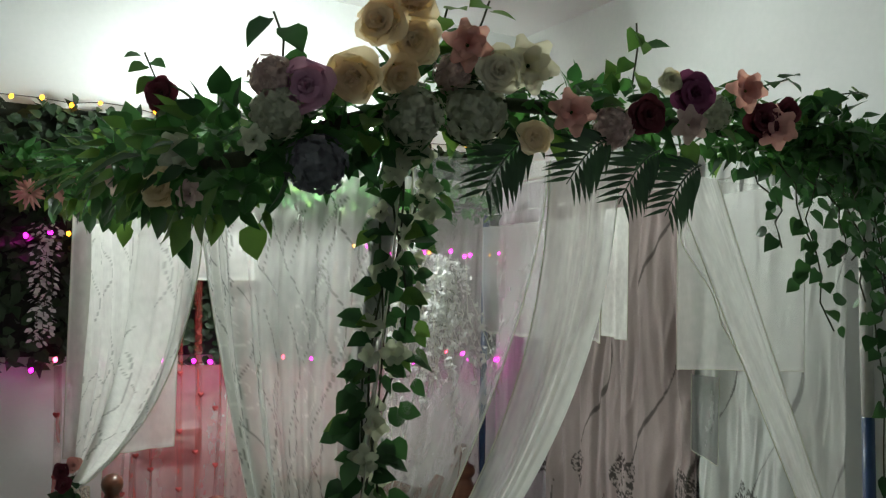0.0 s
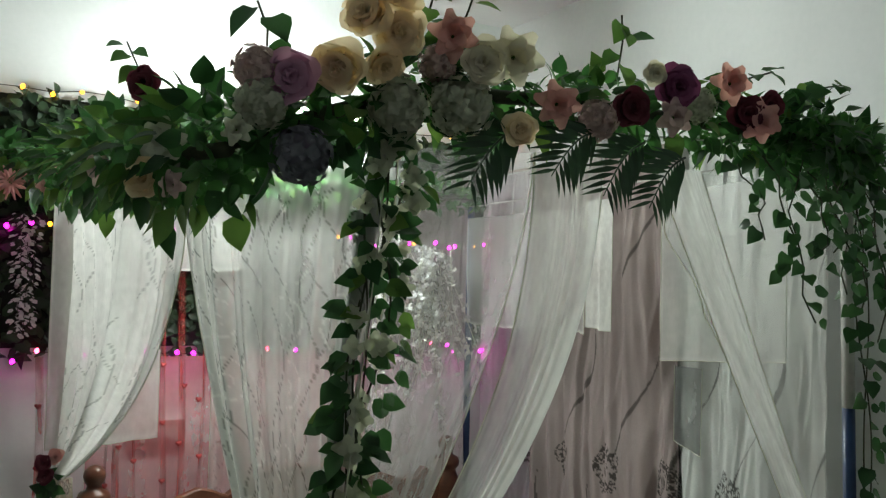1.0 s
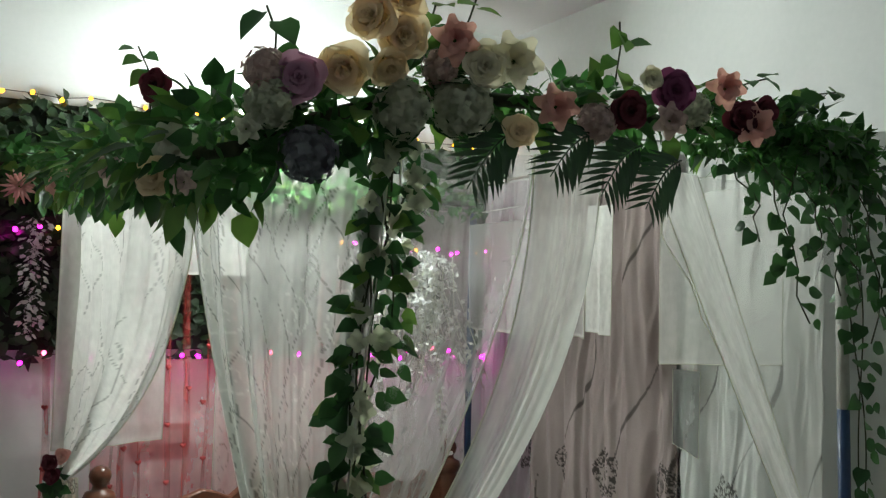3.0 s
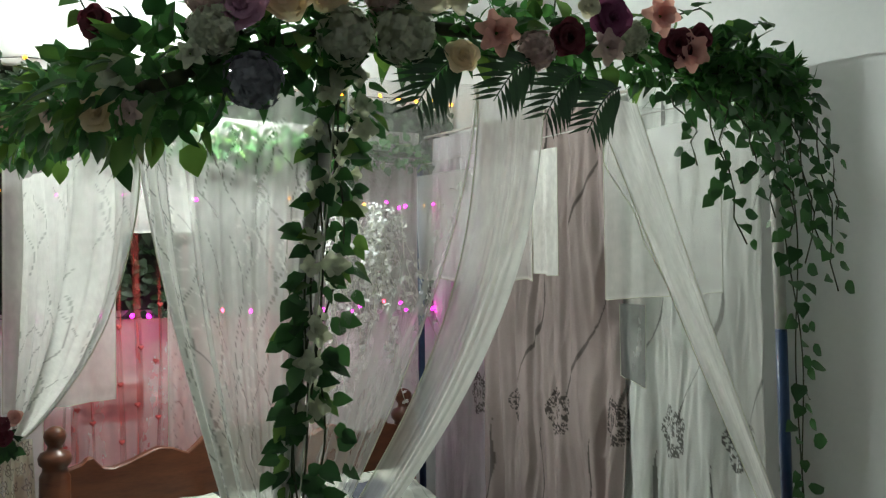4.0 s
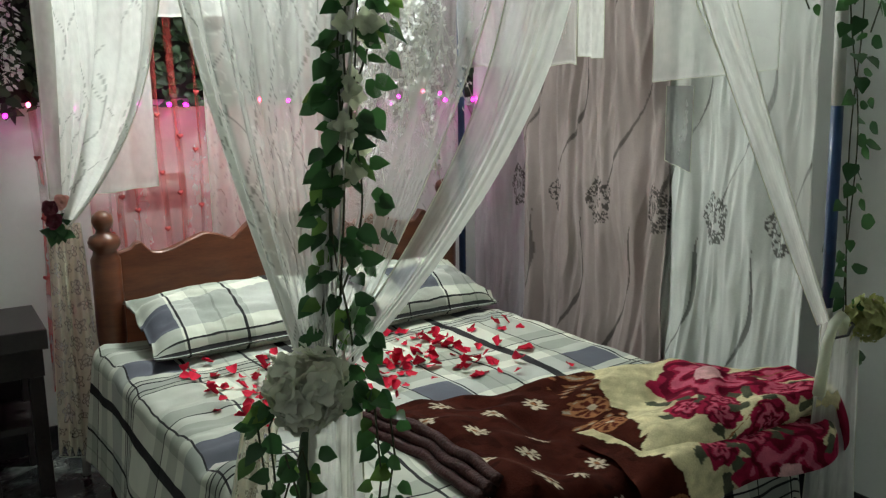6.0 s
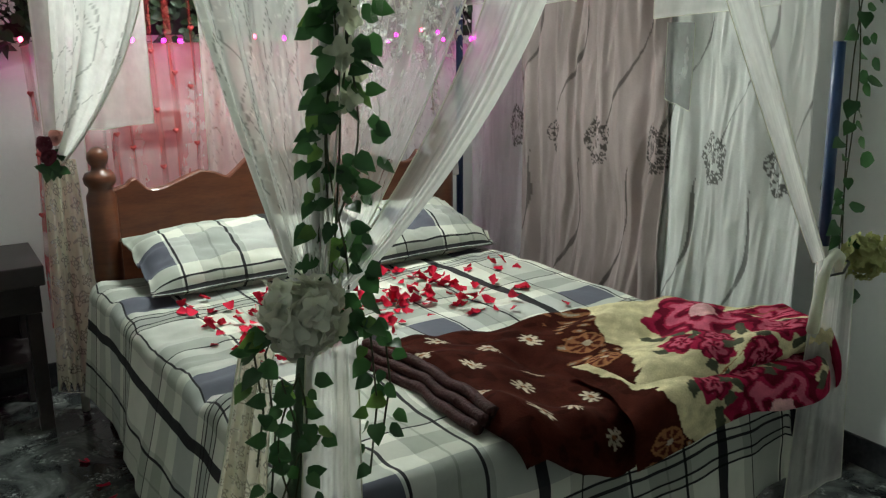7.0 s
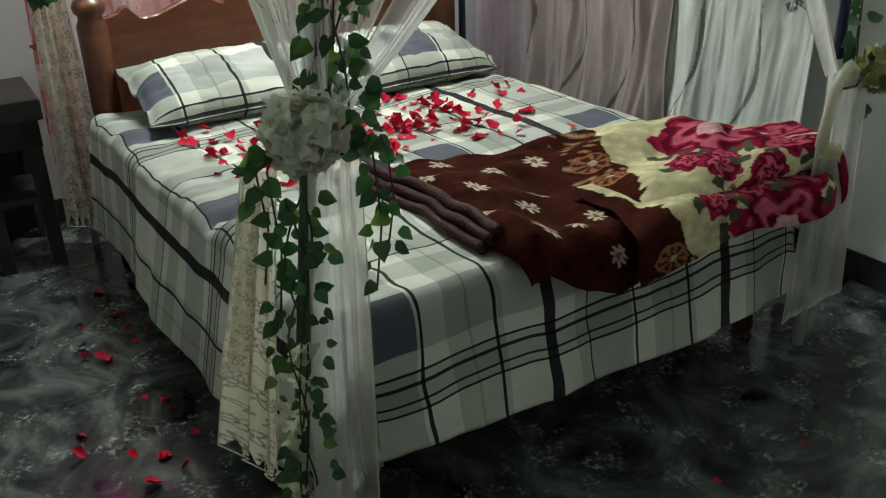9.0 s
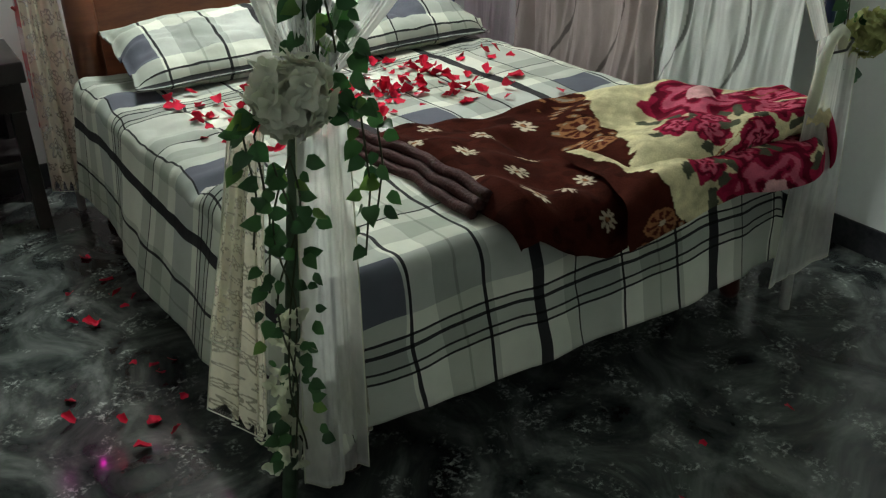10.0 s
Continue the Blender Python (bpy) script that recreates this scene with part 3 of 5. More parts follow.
def ceiling_fan(at):
    fan = thing("ceiling_fan", at, "cream ceiling fan with brass ring and brown blades", "fan")
    x, y, z = at
    mesh_ob("bowl", lathe([(0.005, -0.05), (0.05, -0.046), (0.09, -0.033), (0.116, -0.012), (0.122, 0.0)], at, 32), M_FAN, fan)
    mesh_ob("ring", lathe([(0.122, -0.006), (0.130, -0.004), (0.134, 0.006), (0.130, 0.016), (0.12, 0.018)], at, 32), M_GOLD, fan, "brass trim ring")
    mesh_ob("motor", lathe([(0.12, 0.018), (0.125, 0.05), (0.11, 0.09), (0.06, 0.12), (0.03, 0.13)], at, 32), M_FAN, fan)
    mesh_ob("rod", lathe([(0.012, 0.12), (0.012, 0.32), (0.05, 0.33), (0.055, H - z)], at, 12), M_FAN, fan)
    for k in range(3):
        bm = bmesh.new()
        turn = Matrix.Rotation(math.radians(-36 + 120 * k), 4, "Z")
        block(bm, (0.10, -0.02, 0.03), (0.2, 0.02, 0.037), 0.002)
        block(bm, (0.18, -0.065, 0.028), (0.62, 0.065, 0.035), 0.003)
        bmesh.ops.transform(bm, matrix=Matrix.Translation(at) @ turn @ Matrix.Rotation(0.12, 4, "X"), verts=bm.verts)
        part("blade", bm, M_BLADE, fan)


ceiling_fan((0.93, 1.20, 2.925))


def tube_light(at, length):
    lamp = thing("tube_light", at, "lit white fluorescent tube on wall arms behind the garland", "lamp")
    x, y, z = at
    # Unseen batten added above the tube to hold its light off the ceiling.
    bm = block(bmesh.new(), (x - length / 2 - 0.03, y - 0.016, z + 0.023), (x + length / 2 + 0.03, y + 0.024, z + 0.050), 0.004)
    part("shade_batten", bm, M_FAN, lamp)
    turn = Matrix.Rotation(math.radians(90), 4, "Y")
    mesh_ob("tube", lathe([(0.013, -length / 2), (0.013, length / 2)], at, 12, turn), M_TUBE, lamp, "glowing white tube")
    for s in (-1, 1):
        mesh_ob("cap", lathe([(0.016, 0), (0.016, 0.03)], (x + s * (length / 2 + 0.012) - 0.015, y, z), 12, turn), M_FAN, lamp)
        a = x + s * length * 0.4
        mesh_ob("arm", tube_mesh([(a, y + 0.035, z + 0.01), (a, (y + Y1) / 2, z + 0.06), (a, Y1 + 0.005, z + 0.06)], 0.006, 8), M_FAN, lamp)


tube_light((0.70, 1.80, 2.48), 0.52)


# ---- greenery on the wall ----
def hedge_panel():
    base = thing("hedge_panel", (-0.2, 2.50, 1.5), "dark artificial leaf hedge panel fixed to the wall", "hedge")
    x0, x1, z0, z1 = -1.5, 2.16, 1.50, 2.56
    bm = block(bmesh.new(), (x0, 2.515, z0 + 0.02), (x1, 2.545, z1), 0.004)
    part("mat", bm, M_BACKMAT, base)
    rnd = random.Random(4)
    pieces = []
    shapes = [leaf_shape(0.06, 0.034, 0.3, 0.3, False), leaf_shape(0.045, 0.04, 0.25, 0.2, True)]
    for i in range(4200):
        p = Vector((rnd.uniform(x0, x1), 2.51 - abs(rnd.gauss(0, 0.022)), rnd.uniform(z0 - 0.015, z1 + 0.015)))
        d = Vector((rnd.gauss(0, 1), -rnd.uniform(0.2, 1.0), rnd.gauss(-0.3, 0.9)))
        v, f = rnd.choice(shapes)
        pieces.append((v, f, along(p, d, (rnd.gauss(0, 0.4), -1, 0.5), 0, rnd.uniform(0.7, 1.3))))
    tagged(mesh_ob("leaves", joined(pieces), M_HEDGE, base), kind="stuff")


hedge_panel()


def bulb_mesh(r):
    return lathe([(0.35 * r, -1.2 * r), (0.9 * r, -0.4 * r), (r, 0.1 * r), (0.7 * r, 0.8 * r), (0.15 * r, 1.2 * r)], (0, 0, 0), 8)


def light_string(label, points, mats, r, seed):
    rnd = random.Random(seed)
    base = thing("fairy_light_string", points[0], label, "fairy lights", "fairy lights on the hedge")
    mesh_ob("wire", tube_mesh(points, 0.002, 4), M_WIRE, base)
    meshes = {}
    for i, p in enumerate(points):
        mat = mats[i % len(mats)]
        if mat.name not in meshes:
            meshes[mat.name] = bulb_mesh(r)
            meshes[mat.name].materials.append(mat)
        m = Matrix.Translation(Vector(p) + Vector((0, -0.012, rnd.uniform(-0.012, 0.012)))) @ Euler((rnd.uniform(-1, 1), rnd.uniform(-1, 1), 0)).to_matrix().to_4x4()
        mesh_ob("bulb", meshes[mat.name], None, base, m=m)


def row_of(xs, z, y, seed, dz=0.02):
    rnd = random.Random(seed)
    return [(x, y + rnd.uniform(-0.01, 0.01), z + rnd.uniform(-dz, dz)) for x in xs]


light_string("string of lit pink fairy lights across the middle of the hedge", row_of([-0.42, -0.26, -0.17, -0.10, 0.12, 0.40, 0.72, 1.18, 1.25, 1.38, 1.56, 1.60, 1.72, 1.80, 1.84, 1.95, 2.02, 2.10], 2.03, 2.46, 1), [M_PINK, M_PINK, M_PINK, M_AMBER], 0.0095, 1)
light_string("string of lit pink fairy lights along the bottom of the hedge", row_of([-0.40, -0.22, -0.13, 0.05, 0.30, 0.43, 0.50, 0.84, 0.98, 1.36, 1.51, 1.56, 1.70, 1.80, 1.83, 2.0, 2.11], 1.50, 2.45, 2), [M_PINK, M_PINK, M_REDB, M_PINK, M_PINK], 0.0095, 2)
light_string("string of lit amber fairy lights along the top of the hedge", row_of([-0.9 + 0.113 * k for k in range(28)], 2.585, 2.47, 3, 0.012), [M_AMBER], 0.0095, 3)


def wisteria(x, y, z, length, seed):
    rnd = random.Random(seed)
    base = thing("wisteria_strand", (x, y, z), "white artificial wisteria strands hanging from the garland", "flowers", "wisteria strands")
    for k in range(3):
        px, py = x + (k - 1) * 0.024, y + rnd.uniform(-0.02, 0.02)
        ln = length * rnd.uniform(0.85, 1.05)
        mesh_ob("stem", tube_mesh([(px, py, z), (px + 0.01, py, z - ln / 2), (px, py, z - ln)], 0.0015, 4), M_STEM, base)
        pieces = []
        for i in range(62):
            t = (i + rnd.random()) / 62
            a = rnd.uniform(0, 6.28)
            r = 0.022 * (1 - 0.6 * t)
            p = (px + r * math.cos(a), py + r * math.sin(a), z - ln * t)
            v, f = petal_grid(0.025, 0.022, 0.3, 0.3, 0.7, 3)
            pieces.append((v, f, along(p, (math.cos(a), math.sin(a), -0.6), (0, -0.5, 1), rnd.uniform(-1, 1), rnd.uniform(0.7, 1.2))))
        tagged(mesh_ob("blossom", joined(pieces), M_WISTERIA, base), kind="stuff")


wisteria(-0.20, 2.32, 2.06, 0.50, 3)


# ---- furniture by the wall ----
def low_console():
    base = thing("low_console", (-0.7, 2.3, 0), "low dark lacquered side table with a shelf", "table")
    x0, x1, y0, y1 = -1.35, -0.19, 2.06, 2.50
    part("top", block(bmesh.new(), (x0, y0, 0.60), (x1, y1, 0.68), 0.006), M_GREYTOP, base, "grey-brown table top")
    part("apron", block(bmesh.new(), (x0 + 0.02, y0 + 0.02, 0.49), (x1 - 0.02, y1 - 0.02, 0.60), 0.003), M_DARKWOOD, base)
    part("shelf", block(bmesh.new(), (x0 + 0.05, y0 + 0.05, 0.26), (x1 - 0.05, y1 - 0.03, 0.29), 0.003), M_GREYTOP, base)
    part("back_panel", block(bmesh.new(), (x0 + 0.03, y1 - 0.03, 0.10), (x1 - 0.03, y1 - 0.015, 0.49), 0.002), M_GREYTOP, base)
    for x in (x0 + 0.02, x1 - 0.08, -0.46):
        for y in (y0 + 0.02, y1 - 0.09):
            part("leg", block(bmesh.new(), (x, y, 0.0), (x + 0.055, y + 0.055, 0.49), 0.004), M_DARKWOOD, base)


low_console()


def switch_board():
    base = thing("switch_board", (0.35, 2.53, 1.12), "brown framed switch board with ivory switches on the wall", "switch")
    x0, x1, z0, z1 = 0.25, 0.50, 1.07, 1.19
    part("plate", block(bmesh.new(), (x0, 2.525, z0), (x1, 2.55, z1), 0.004), M_PLATE, base)
    part("inner_plate", block(bmesh.new(), (x0 + 0.03, 2.519, z0 + 0.03), (x1 - 0.03, 2.525, z1 - 0.03), 0.002), M_SWITCH, base)
    for k in range(4):
        x = x0 + 0.045 + 0.043 * k
        part("switch", block(bmesh.new(), (x, 2.512, z0 + 0.042), (x + 0.025, 2.519, z1 - 0.042), 0.002), M_SWITCH, base)


switch_board()


# ---- the bed ----
BED = Matrix.Translation((0.83, 1.02, 0)) @ Matrix.Rotation(math.radians(2.6), 4, "Z") @ Matrix.Translation((-0.83, -1.02, 0))
BX0, BX1, BY0, BY1, BZ = -0.015, 1.62, 0.05, 1.99, 0.60


def moved(bm):
    bmesh.ops.transform(bm, matrix=BED, verts=bm.verts)
    return bm


def head_profile(x):
    """Height of the headboard's carved edge, x from the middle of the bed."""
    a = abs(x)
    keys = [(0.0, 1.05), (0.12, 1.045), (0.20, 1.02), (0.25, 0.975), (0.28, 0.955), (0.33, 0.98), (0.39, 0.995), (0.45, 0.975), (0.53, 0.945), (0.58, 0.935), (0.62, 0.945), (0.645, 0.985), (0.665, 0.99), (0.685, 0.965), (0.75, 0.95)]
    for (p, h), (q, k) in zip(keys, keys[1:]):
        if a <= q:
            return h + (k - h) * (a - p) / (q - p)
    return 0.95


M_LEG = textured("dark_red_wood", (0.03, 0.008, 0.006), (0.07, 0.02, 0.014), 8, 0.35, 0.05)


def bed():
    base = thing("bed", (0.83, 1.0, 0), "double bed with carved reddish brown wooden headboard", "bed")
    bm = bmesh.new()
    xm, n = 0.87, 76
    front, back = [], []
    rows = []
    for i in range(n + 1):
        x = xm - 0.75 + 1.5 * i / n
        rows.append([bm.verts.new((x, y, z)) for y, z in ((2.045, 0.30), (2.045, head_profile(x - xm) - 0.006), (2.051, head_profile(x - xm)), (2.079, head_profile(x - xm)), (2.085, head_profile(x - xm) - 0.006), (2.085, 0.30))])
    for a, b in zip(rows, rows[1:]):
        for k in range(6):
            j = (k + 1) % 6
            bm.faces.new((a[k], b[k], b[j], a[j]))
    bm.faces.new(rows[0])
    bm.faces.new(list(reversed(rows[-1])))
    bmesh.ops.recalc_face_normals(bm, faces=bm.faces)
    part("headboard", moved(bm), M_WOODH, base, "carved reddish brown headboard panel", smooth=False)
    for x in (0.085, 1.655):
        profile = [(0.055, 0.0), (0.06, 0.03), (0.05, 0.08), (0.055, 0.12), (0.055, 0.55), (0.050, 0.58), (0.056, 0.61), (0.056, 0.93), (0.046, 0.95), (0.044, 0.965), (0.058, 0.98), (0.061, 1.0), (0.052, 1.02), (0.03, 1.03), (0.026, 1.045), (0.036, 1.06), (0.041, 1.08), (0.036, 1.10), (0.02, 1.115), (0.004, 1.12)]
        ob = mesh_ob("post", lathe(profile, BED @ Vector((x, 2.06, 0)), 22), M_WOOD, base, "turned wooden head post with ball finial")
    for x in (0.10, 1.56):
        profile = [(0.028, 0.0), (0.034, 0.02), (0.030, 0.06), (0.048, 0.12), (0.052, 0.17), (0.040, 0.20), (0.055, 0.24), (0.055, 0.36)]
        mesh_ob("leg", lathe(profile, BED @ Vector((x, 0.16, 0)), 18), M_LEG, base, "turned dark wooden foot leg")
    for x in (0.06, 1.56):
        part("side_rail", moved(block(bmesh.new(), (x, 0.12, 0.22), (x + 0.035, 2.04, 0.36), 0.006)), M_WOOD, base)
    part("foot_rail", moved(block(bmesh.new(), (0.10, 0.12, 0.20), (1.56, 0.155, 0.36), 0.006)), M_WOOD, base)
    part("slat_base", moved(block(bmesh.new(), (0.09, 0.16, 0.32), (1.57, 2.04, 0.345), 0.003)), M_DARKWOOD, base)
    return base


bed()
mattress = moved(block(bmesh.new(), (BX0 + 0.025, BY0 + 0.03, 0.36), (BX1 - 0.025, BY1 + 0.02, 0.575), 0.03))
tagged(part("mattress", mattress, M_MATTRESS, None), "thick mattress under the plaid sheet on the bed", "mattress")


def bed_sheet():
    R, drop = 0.055, 0.44
    x0, x1, y0, y1 = BX0 + R, BX1 - R, BY0 + R, BY1
    a0, a1, b0 = x0 - drop - 0.03, x1 + drop, y0 - drop + 0.075

    def flat(U, V):
        lo = b0 - 0.03 - 0.055 * U
        return a0 + (a1 - a0) * U, lo + (y1 - lo) * V

    def shape(U, V):
        A, B = flat(U, V)
        da = np.where(A < x0, A - x0, np.where(A > x1, A - x1, 0))
        db = np.where(B < y0, B - y0, 0)
        d = np.minimum(np.hypot(da, db), drop + 0.03)
        safe = np.maximum(np.hypot(da, db), 1e-6)
        ux, uy = da / safe, db / safe
        th = np.minimum(d / R, np.pi / 2)
        rest = np.maximum(d - R * np.pi / 2, 0)
        per = np.where(np.abs(db) > 0, A, 0) * 1.0 + np.where(np.abs(da) > 0, B, 0) * 1.0
        fold = ripple(5, 1.3, per) * 0.034 * (rest / drop) + ripple(9, 3.6, per) * 0.012 * (rest / drop)
        out = R * np.sin(th) + 0.16 * rest + np.where(d > 0, fold, 0)
        down = R * (1 - np.cos(th)) + rest * 0.985
        X = np.clip(A, x0, x1) + ux * out
        Y = np.clip(B, y0, 9) + uy * out
        flatness = np.exp(-d * 12)
        wr = vnoise(3, A, B, 4.0, 5.0) * 0.008 + vnoise(8, A + 0.6 * B, B - 0.5 * A, 13, 4) * 0.006 + np.abs(vnoise(18, A - 0.8 * B, B + 0.8 * A, 9, 3)) * 0.007
        edge = np.exp(-((A - x0) / 0.20) ** 2) * (vnoise(12, A * 0.5, B, 3, 17) * 0.020 + vnoise(13, A * 0.5 + 0.3 * B, B, 4, 31) * 0.010)
        Z = BZ - down + (wr + edge) * flatness
        c, s = math.cos(math.radians(2.6)), math.sin(math.radians(2.6))
        xr, yr = X - 0.83, Y - 1.02
        return 0.83 + c * xr - s * yr, 1.02 + s * xr + c * yr, Z

    def uv(U, V):
        A, B = flat(U, V)
        w = 0.010 * vnoise(44, A, B, 6, 6) + 0.005 * vnoise(45, A, B, 15, 15)
        return A + w + 0.08 * np.clip((0.30 - A) / 0.35, 0, 1), B + 0.365 + 0.012 * vnoise(46, A, B, 5, 4) + 0.5 * w

    ob = cloth("bed_sheet", 220, 240, shape, M_PLAID, None, uv=uv, thick=0.003)
    tagged(ob, "white cotton sheet with grey and navy plaid over the mattress", "bed sheet")


bed_sheet()


def pillow(at, w, d, h, tilt, yaw, seed, shift):
    base = Matrix.Translation(at) @ Matrix.Rotation(math.radians(yaw), 4, "Z") @ Matrix.Rotation(math.radians(tilt), 4, "X")
    M = np.array(base)

    def side(sign):
        def shape(U, V):
            a, b = U * 2 - 1, V * 2 - 1
            body = np.clip(1 - np.abs(a / 0.95) ** 3.0, 0, 1) ** 0.55 * np.clip(1 - np.abs(b / 0.93) ** 2.6, 0, 1) ** 0.6
            pinch = 1 - 0.05 * np.abs(b) ** 2 * (1 - np.abs(a)) - 0.0
            x = a * w / 2 * (1 - 0.05 * (1 - np.abs(b) ** 2) * np.abs(a) ** 6)
            y = b * d / 2 * (1 - 0.07 * (1 - np.abs(a) ** 2) * np.abs(b) ** 6)
            z = sign * h / 2 * body * pinch + 0.004 * sign + (vnoise(seed, a + 2, b + 2, 5, 5) * 0.012 + np.abs(vnoise(seed + 8, a + b + 3, b - a + 3, 7, 3)) * 0.012) * body + 0.02 * np.abs(a) ** 4 * vnoise(seed + 3, a + 2, b + 2, 3, 9)
            P = np.stack([x, y, z, np.ones_like(x)], -1) @ M.T
            return P[..., 0], P[..., 1], P[..., 2]
        return shape

    uv = lambda U, V: (U * w * 0.85 + shift[0], V * d * 0.85 + shift[1])
    ob = cloth("pillow", 60, 44, side(1), M_PLAID, None, uv=uv)
    tagged(ob, "plump pillow in white and grey plaid against the headboard", "pillow", "pillows on the bed")
    cloth("underside", 40, 30, side(-1), M_PLAID, ob, uv=uv)
    return ob


pillow((0.485, 1.79, 0.695), 0.80, 0.45, 0.17, 17, 2, 3, (0.13, 0.22))
pillow((1.20, 1.77, 0.695), 0.72, 0.48, 0.17, 15, 3, 7, (0.50, 0.22))


def blanket():
    base = thing("folded_blanket", (1.15, 0.35, BZ), "folded plush blanket in brown and cream with red roses", "blanket")
    x0, x1, yb, yf = 0.46, 1.70, 0.75, -0.03
    nu, nv = 300, 230
    daisies = [(0.06, 0.62), (0.13, 0.42), (0.20, 0.56), (0.25, 0.30), (0.30, 0.46), (0.12, 0.80), (0.24, 0.74), (0.36, 0.66), (0.05, 0.30), (0.34, 0.86), (0.42, 0.24), (0.18, 0.16)]

    def plan(U, V):
        x = x0 + (x1 - x0) * U + 0.03 * np.sin(5 * V) * (1 - U) + 0.12 * V * (1 - U) ** 2
        back = yb - 0.24 * np.clip(U / 0.52, 0, 1) - 0.05 * np.clip((U - 0.5) / 0.3, 0, 1) + 0.016 * np.sin(9 * U) - 0.24 * np.clip((U - 0.74) / 0.26, 0, 1) ** 1.7
        return x, back

    def shape(U, V):
        x, back = plan(U, V)
        run = V * (back - yf + 0.03 + 0.14 * np.clip((0.52 - U) / 0.1, 0, 1) * np.clip(U / 0.16, 0, 1) ** 0.7 + 0.12 * np.clip((U - 0.42) / 0.1, 0, 1))
        flat_len = back - (yf + 0.06)
        over = np.maximum(run - flat_len, 0)
        R = 0.07
        turn_ = np.pi * (0.475 + 0.42 * np.clip((U - 0.42) / 0.12, 0, 1))
        th = np.minimum(over / R, turn_)
        y = back - np.minimum(run, flat_len) - R * np.sin(th)
        rise = 0.056 + 0.070 * np.clip((U - 0.25) * 2, 0, 1) - 0.045 * np.clip((U - 0.72) / 0.28, 0, 1) + 0.03 * vnoise(21, U, V, 4, 3)
        prof = np.clip(np.sin(np.pi * np.clip(V * 3.2, 0, 0.5)), 0, 1) ** 0.5
        ends = np.clip(U / 0.05, 0, 1) ** 0.5 * np.clip((1 - U) / 0.05, 0, 1) ** 0.5
        z = BZ + 0.012 + rise * prof * ends - R * (1 - np.cos(th)) - np.maximum(over - R * turn_, 0) * np.clip((0.54 - U) / 0.12, 0, 1)
        z = z + 0.034 * vnoise(31, U, V, 7, 5) * ends * prof + 0.012 * vnoise(33, U, V, 16, 12) * ends + 0.012 * np.abs(vnoise(35, U + 0.4 * V, V, 9, 3)) * ends
        y = y - 0.012 * ripple(7, 2.0, U) * V
        return x, y, z

    def col(U, V, X, Y, Z):
        a = U * 1.31 + 0.006 * vnoise(81, U, V, 34, 26) + 0.004 * vnoise(82, U, V, 70, 54)
        b = V * 0.95 + 0.006 * vnoise(83, U, V, 34, 26) + 0.004 * vnoise(84, U, V, 70, 54)
        C = np.zeros(U.shape + (3,))
        brown, cream, red, dred, tan, white = (np.array(c) for c in ((0.058, 0.013, 0.008), (0.74, 0.67, 0.40), (0.38, 0.018, 0.06), (0.15, 0.008, 0.024), (0.36, 0.16, 0.07), (0.72, 0.62, 0.46)))
        wob = 0.03 * vnoise(41, U, V, 7, 6) + 0.02 * vnoise(42, U, V, 22, 18)
        edge = 0.68 - 0.27 * V + wob
        C[:] = brown
        C[vnoise(43, U, V, 30, 30) > 0.55] = brown * 0.7
        is_cream = a > edge
        C[is_cream] = cream
        band = (a > edge - 0.12) & ~is_cream & (b < 0.46 + 0.06 * vnoise(47, U, V, 8, 8))
        scroll = np.sin(40 * a + 9 * np.sin(14 * b)) * np.cos(33 * b + 6 * np.sin(17 * a))
        C[band & (scroll > 0.30)] = tan * 0.8
        C[band & (scroll > 0.80)] = white * 0.5
        for ca, cb in ((0.50, 0.47), (0.53, 0.33)):
            r = np.hypot(a - ca, b - cb)
            ang = np.arctan2(b - cb, a - ca)
            C[(r < 0.052)] = tan
            C[(r < 0.044) & (np.cos(8 * ang) > -0.1) & (r > 0.010)] = brown * 1.8
            C[(r < 0.012)] = white * 0.8
        for da, db in daisies:
            p, q = a - da, (b - db * 0.95)
            r, ang = np.hypot(p, q), np.arctan2(q, p)
            pet = (r < 0.036 * (0.30 + 0.65 * np.abs(np.cos(4 * ang + da * 9)) ** 1.2)) & (r > 0.009)
            C[pet & ~is_cream] = white
            C[(r < 0.007) & ~is_cream] = tan
        roses = [(0.97, 0.42, 0.175), (0.76, 0.58, 0.060), (0.84, 0.66, 0.065), (0.86, 0.10, 0.055), (0.95, 0.08, 0.065), (1.13, 0.14, 0.075), (1.24, 0.40, 0.11), (1.13, 0.64, 0.10), (0.98, 0.80, 0.08), (0.74, 0.86, 0.06), (0.86, 0.84, 0.06), (0.90, 0.60, 0.055), (1.16, 0.30, 0.05)]
        for ca, cb, rr in roses:
            ca, rr = ca - 0.05, rr * 1.15
            p, q = a - ca, b - cb
            r, ang = np.hypot(p, q), np.arctan2(q, p)
            lim = rr * (0.84 + 0.16 * np.abs(np.cos(3.5 * ang + ca * 20)) + 0.10 * vnoise(50, U, V, 40, 30))
            inside = (r < lim) & is_cream
            C[inside] = red
            swirl = np.sin(r / rr * 11 + 1.5 * np.cos(5 * ang + 7 * r / rr) + 2 * vnoise(55, U, V, 24, 20))
            C[inside & (swirl > 0.55)] = dred
            C[inside & (swirl < -0.25) & (r < rr * 0.7)] = np.array((0.64, 0.13, 0.20))
            C[inside & (r < rr * 0.25) & (rr > 0.14)] = np.array((0.75, 0.42, 0.42))
            leafy = (np.abs(r - rr * 1.12) < 0.018) & (np.cos(3 * ang + ca * 31) > 0.72) & is_cream & ~inside
            C[leafy] = np.array((0.10, 0.11, 0.07))
